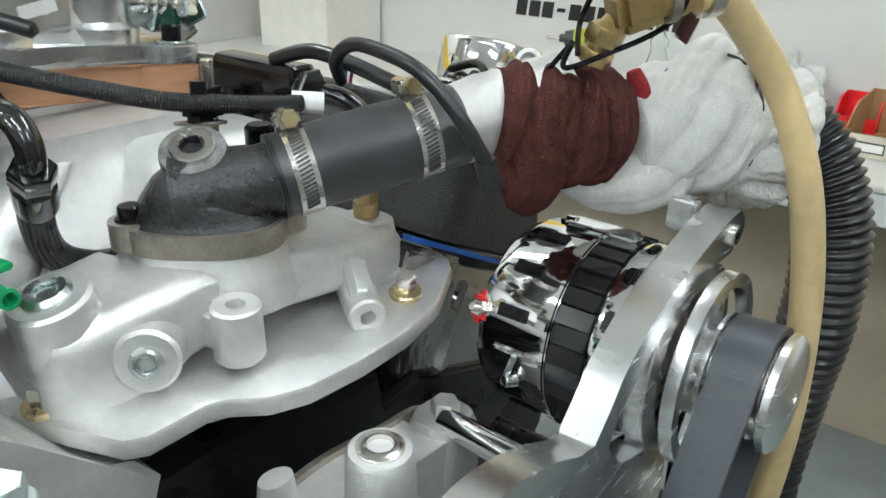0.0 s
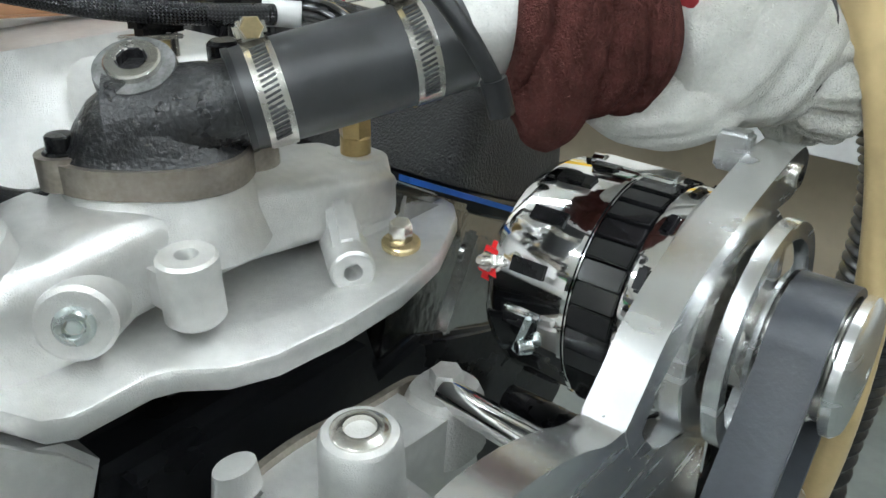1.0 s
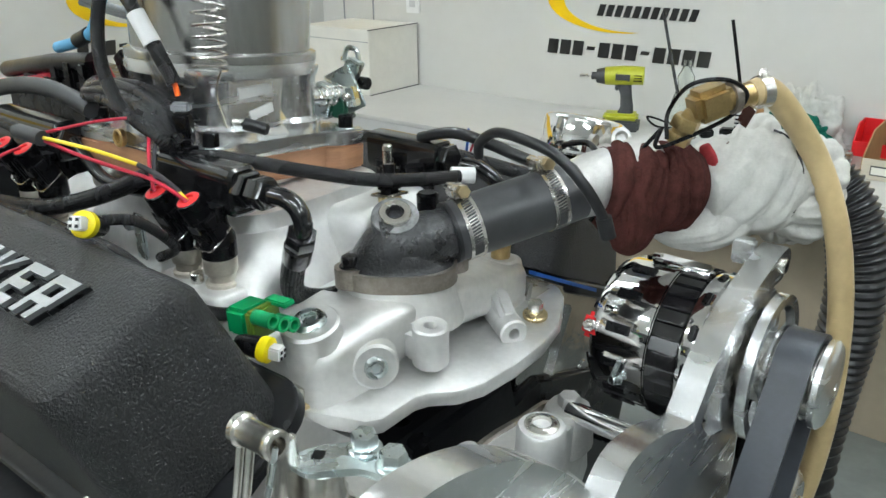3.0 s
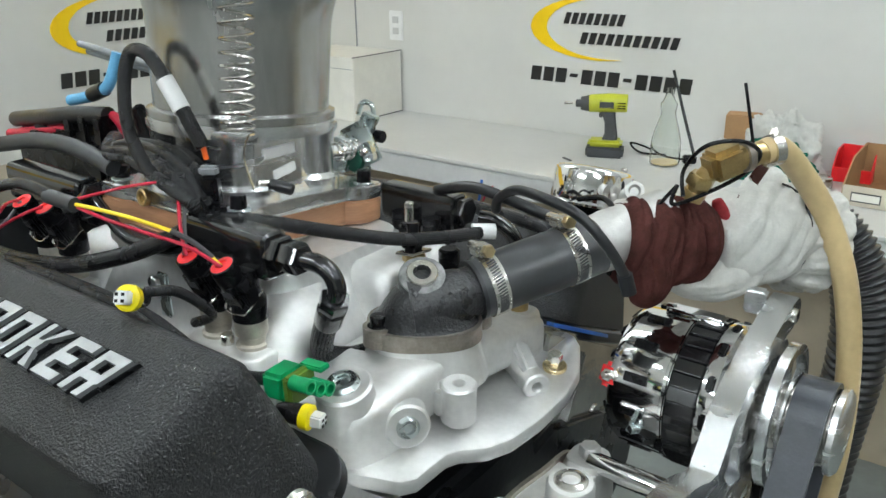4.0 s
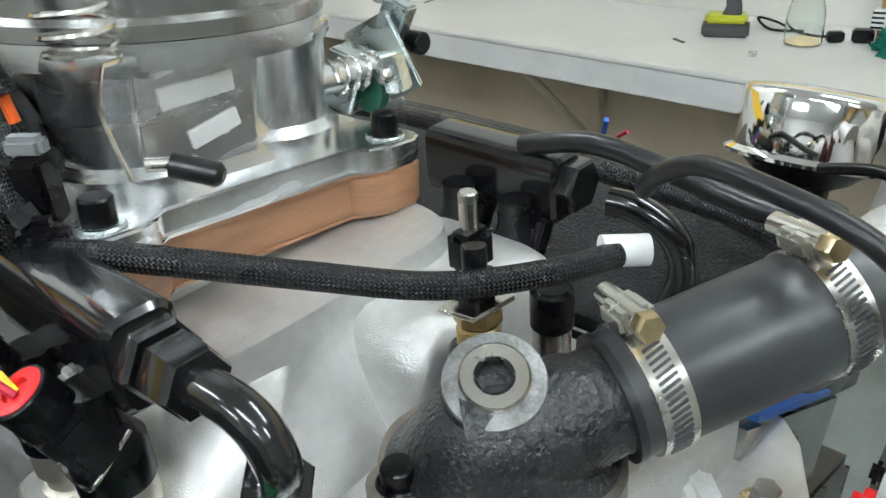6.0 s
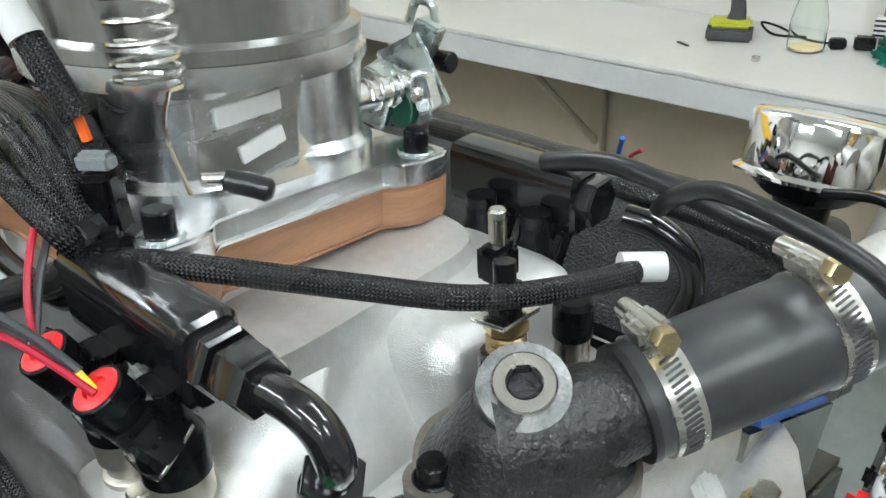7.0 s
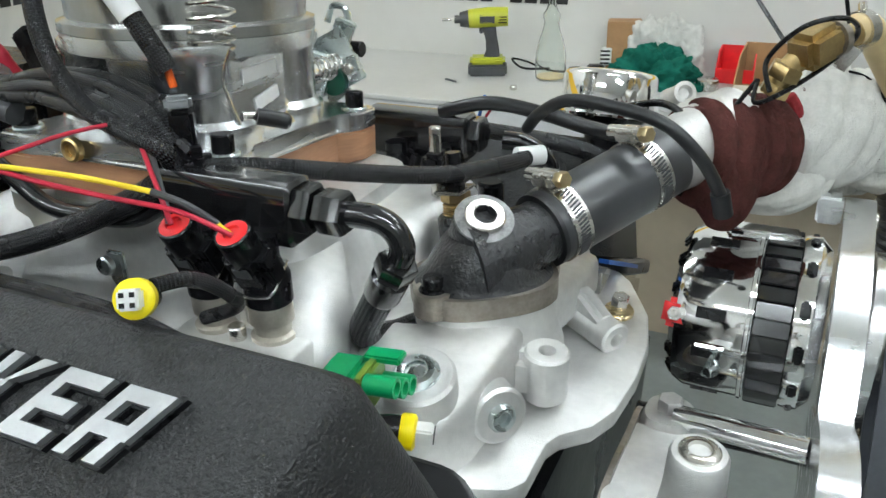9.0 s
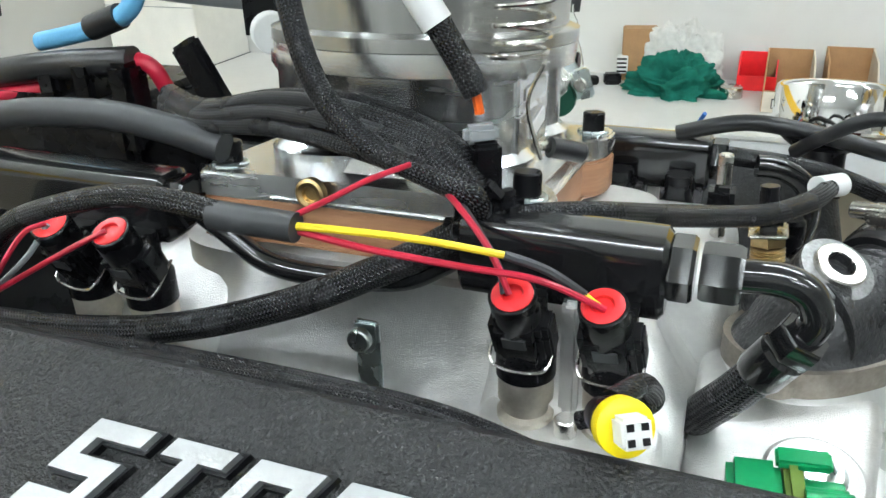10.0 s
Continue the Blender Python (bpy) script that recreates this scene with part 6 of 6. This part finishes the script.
part("gear_collar", tube(B(), [DP(-0.082, 0, 0.167), DP(-0.052, 0, 0.168)], 0.025, n=24, smooth=False, radius_at=lambda u: 0.021 + 0.006 * u), DGREY, dr)
part("chuck", tube(B(), [DP(-0.098, 0, 0.167), DP(-0.082, 0, 0.167)], 0.012, n=18, smooth=False), DGREY, dr)
part("bit", tube(B(), [DP(-0.135, 0, 0.166), DP(-0.098, 0, 0.167)], 0.0045, n=12, smooth=False), STEEL, dr, "steel driver bit")
part("trigger", box(B(), DP(-0.018, 0, 0.135), (0.012, 0.012, 0.022), DF, 0.003), DGREY, dr)

bo = thing("glass_bottle", (-0.585, 2.45, BENCH), "empty clear glass bottle standing on the bench", "bottle")
wall_o = [(0.036, 0.0), (0.045, 0.003), (0.046, 0.03), (0.045, 0.075), (0.036, 0.115), (0.026, 0.145), (0.022, 0.165), (0.025, 0.18), (0.025, 0.19), (0.018, 0.20), (0.0125, 0.215), (0.012, 0.235)]
wall_i = [(r - 0.0025, max(h, 0.006)) for r, h in wall_o[::-1]]
g = part("glass", lathe(B(), wall_o + wall_i + [(0.0001, 0.006)], (-0.585, 2.45, BENCH), Z, 40, False), GLASS, bo, "", 60)
g.visible_shadow = False
part("dregs", lathe(B(), [(0.040, 0.0065), (0.040, 0.011), (0.0001, 0.0112)], (-0.585, 2.45, BENCH), Z, 32), TANTUBE, bo, "tan dregs at the bottom")


def heap(c, sx, sy, sz, seed, amp=0.3, n=72, m=40):
    """A crumpled heap of cloth on the bench."""
    b = B()
    prev = None
    for i in range(m + 1):
        ph = math.pi / 2 * i / m
        ring = []
        for k in range(n):
            a = 2 * math.pi * k / n
            d = V((math.cos(a) * math.cos(ph), math.sin(a) * math.cos(ph), math.sin(ph)))
            q = d * 2.2 + V((seed, seed * 0.7, 0))
            w = noise.noise(q) * 1.2
            r = 1 + amp * (noise.noise(q * 1.3) * 1.2 + 0.45 * abs(math.sin(5 * a + 6 * w + 4 * ph)) - 0.3 + 0.35 * noise.noise(q * 4))
            ring.append(b.verts.new((c[0] + sx * d.x * r, c[1] + sy * d.y * r, c[2] + max(0, sz * d.z * r) + 0.001)))
        if prev:
            for k in range(n):
                b.faces.new((prev[k], prev[(k + 1) % n], ring[(k + 1) % n], ring[k]))
        prev = ring
    b.faces.new(prev)
    return b


solo("green_rag", heap((-0.285, 2.49, BENCH), 0.125, 0.10, 0.095, 2.0, 0.35), GREENCL, "dark green shop rag heaped on the bench", "rag", "bench rags", sharp=80)
solo("white_cloth", heap((-0.285, 2.60, BENCH), 0.115, 0.055, 0.165, 5.0, 0.24), WHITECL, "crumpled white shop cloth against the wall", "rag", "bench rags", sharp=80)
bx = thing("brown_box", (-0.42, 2.62, BENCH), "small brown cardboard box behind the rags", "box")
part("body", box(B(), (-0.41, 2.62, BENCH + 0.075), (0.10, 0.07, 0.15), Euler((0, 0, 0.2)).to_matrix(), 0.003), CARD, bx)
part("striped_label", box(B(), (-0.45, 2.575, BENCH + 0.05), (0.03, 0.03, 0.05), Euler((0, 0, 0.2)).to_matrix(), 0.002), WHITEPL, bx)
for k in range(4):
    part("label_bar", box(B(), (-0.45, 2.5595, BENCH + 0.032 + 0.012 * k), (0.028, 0.002, 0.005), Euler((0, 0, 0.2)).to_matrix()), BLACKPL, bx)
tn = solo("small_tin", lathe(B(), [(0.03, 0), (0.031, 0.002), (0.031, 0.028), (0.028, 0.03), (0.0001, 0.03)], (-0.135, 2.47, BENCH), Z, 36), STEEL, "small bright steel tin beside the rag", "tin")


def tray(x, y, w, d, h, mt, inner, label, lab=True):
    o = thing("parts_bin", (x, y, BENCH), label, "parts bin", "parts bins")
    t = 0.004
    part("bottom", box(B(), (x, y, BENCH + t / 2 + 0.001), (w, d, t)), inner, o)
    part("front", box(B(), (x, y - d / 2, BENCH + h * 0.24), (w, t, h * 0.46), bevel=0.001), mt, o)
    part("back", box(B(), (x, y + d / 2, BENCH + h / 2), (w, t, h), bevel=0.001), inner, o)
    for k in (-1, 1):
        part("side", prism(B(), [(y - d / 2, BENCH + 0.002), (y + d / 2, BENCH + 0.002), (y + d / 2, BENCH + h), (y - d / 2 + d * 0.35, BENCH + h * 0.95), (y - d / 2, BENCH + h * 0.46)], YZ, (x + k * w / 2 - t / 2, 0, 0), t), inner if k < 0 else mt, o)
    if lab:
        fr = part("label_frame", box(B(), (x, y - d / 2 - 0.003, BENCH + h * 0.22), (w * 0.62, 0.002, h * 0.22)), DGREY, o)
        part("label_card", box(B(), (x, y - d / 2 - 0.0045, BENCH + h * 0.22), (w * 0.57, 0.002, h * 0.16)), CARDW, fr)
    return o


tray(0.005, 2.46, 0.115, 0.25, 0.115, BINF, CARD, "white fronted cardboard parts bin with label frame")
tray(0.155, 2.515, 0.115, 0.25, 0.115, BINF, CARD, "white fronted cardboard parts bin with label frame")
tray(-0.075, 2.60, 0.10, 0.10, 0.09, RED, RED, "red plastic parts bin against the wall", False)
solo("red_packet", box(B(), (0.155, 2.42, BENCH + 0.045), (0.10, 0.05, 0.014), bevel=0.004), RED, "red packet lying inside a parts bin", "packet")
bb_ = thing("blue_bottle", (0.33, 2.52, BENCH), "blue plastic bottle with a red cap", "bottle")
part("body", lathe(B(), [(0.04, 0), (0.042, 0.004), (0.042, 0.12), (0.02, 0.15), (0.016, 0.17)], (0.33, 2.52, BENCH), Z, 36), BLUE, bb_)
part("cap", lathe(B(), [(0.019, 0), (0.019, 0.03), (0.016, 0.033)], (0.33, 2.52, BENCH + 0.168), Z, 28), RED, bb_, "red screw cap")
ch = thing("plug_adapter", (-0.49, 2.52, BENCH), "small black charger plug with lead", "charger")
part("body", box(B(), (-0.47, 2.53, BENCH + 0.017), (0.05, 0.035, 0.032), Euler((0, 0, 0.3)).to_matrix(), 0.005), BLACKPL, ch)
part("plug", box(B(), (-0.525, 2.50, BENCH + 0.015), (0.04, 0.025, 0.026), Euler((0, 0, 0.6)).to_matrix(), 0.004), BLACKPL, ch)
part("lead", tube(B(), [(-0.54, 2.5, BENCH + 0.012), (-0.62, 2.53, BENCH + 0.006), (-0.70, 2.56, BENCH + 0.02), (-0.74, 2.54, BENCH + 0.03), (-0.70, 2.53, BENCH + 0.006), (-0.62, 2.55, BENCH + 0.006)], 0.0035, n=8), BLACKPL, ch)
solo("metal_strip", box(B(), (-0.86, 2.335, BENCH + 0.002), (0.045, 0.008, 0.003), Euler((0, 0, -0.5)).to_matrix()), DGREY, "small dark metal strip on the bench", "scrap")
solo("small_nut", hexa(B(), (-0.645, 2.295, BENCH + 0.001), Z, 0.018, 0.012), STEEL, "small loose hex nut on the bench", "nut")
solo("dark_bit", box(B(), (-0.86, 2.56, BENCH + 0.006), (0.02, 0.012, 0.011), bevel=0.002), BLACKPL, "small dark offcut near the wall", "scrap")
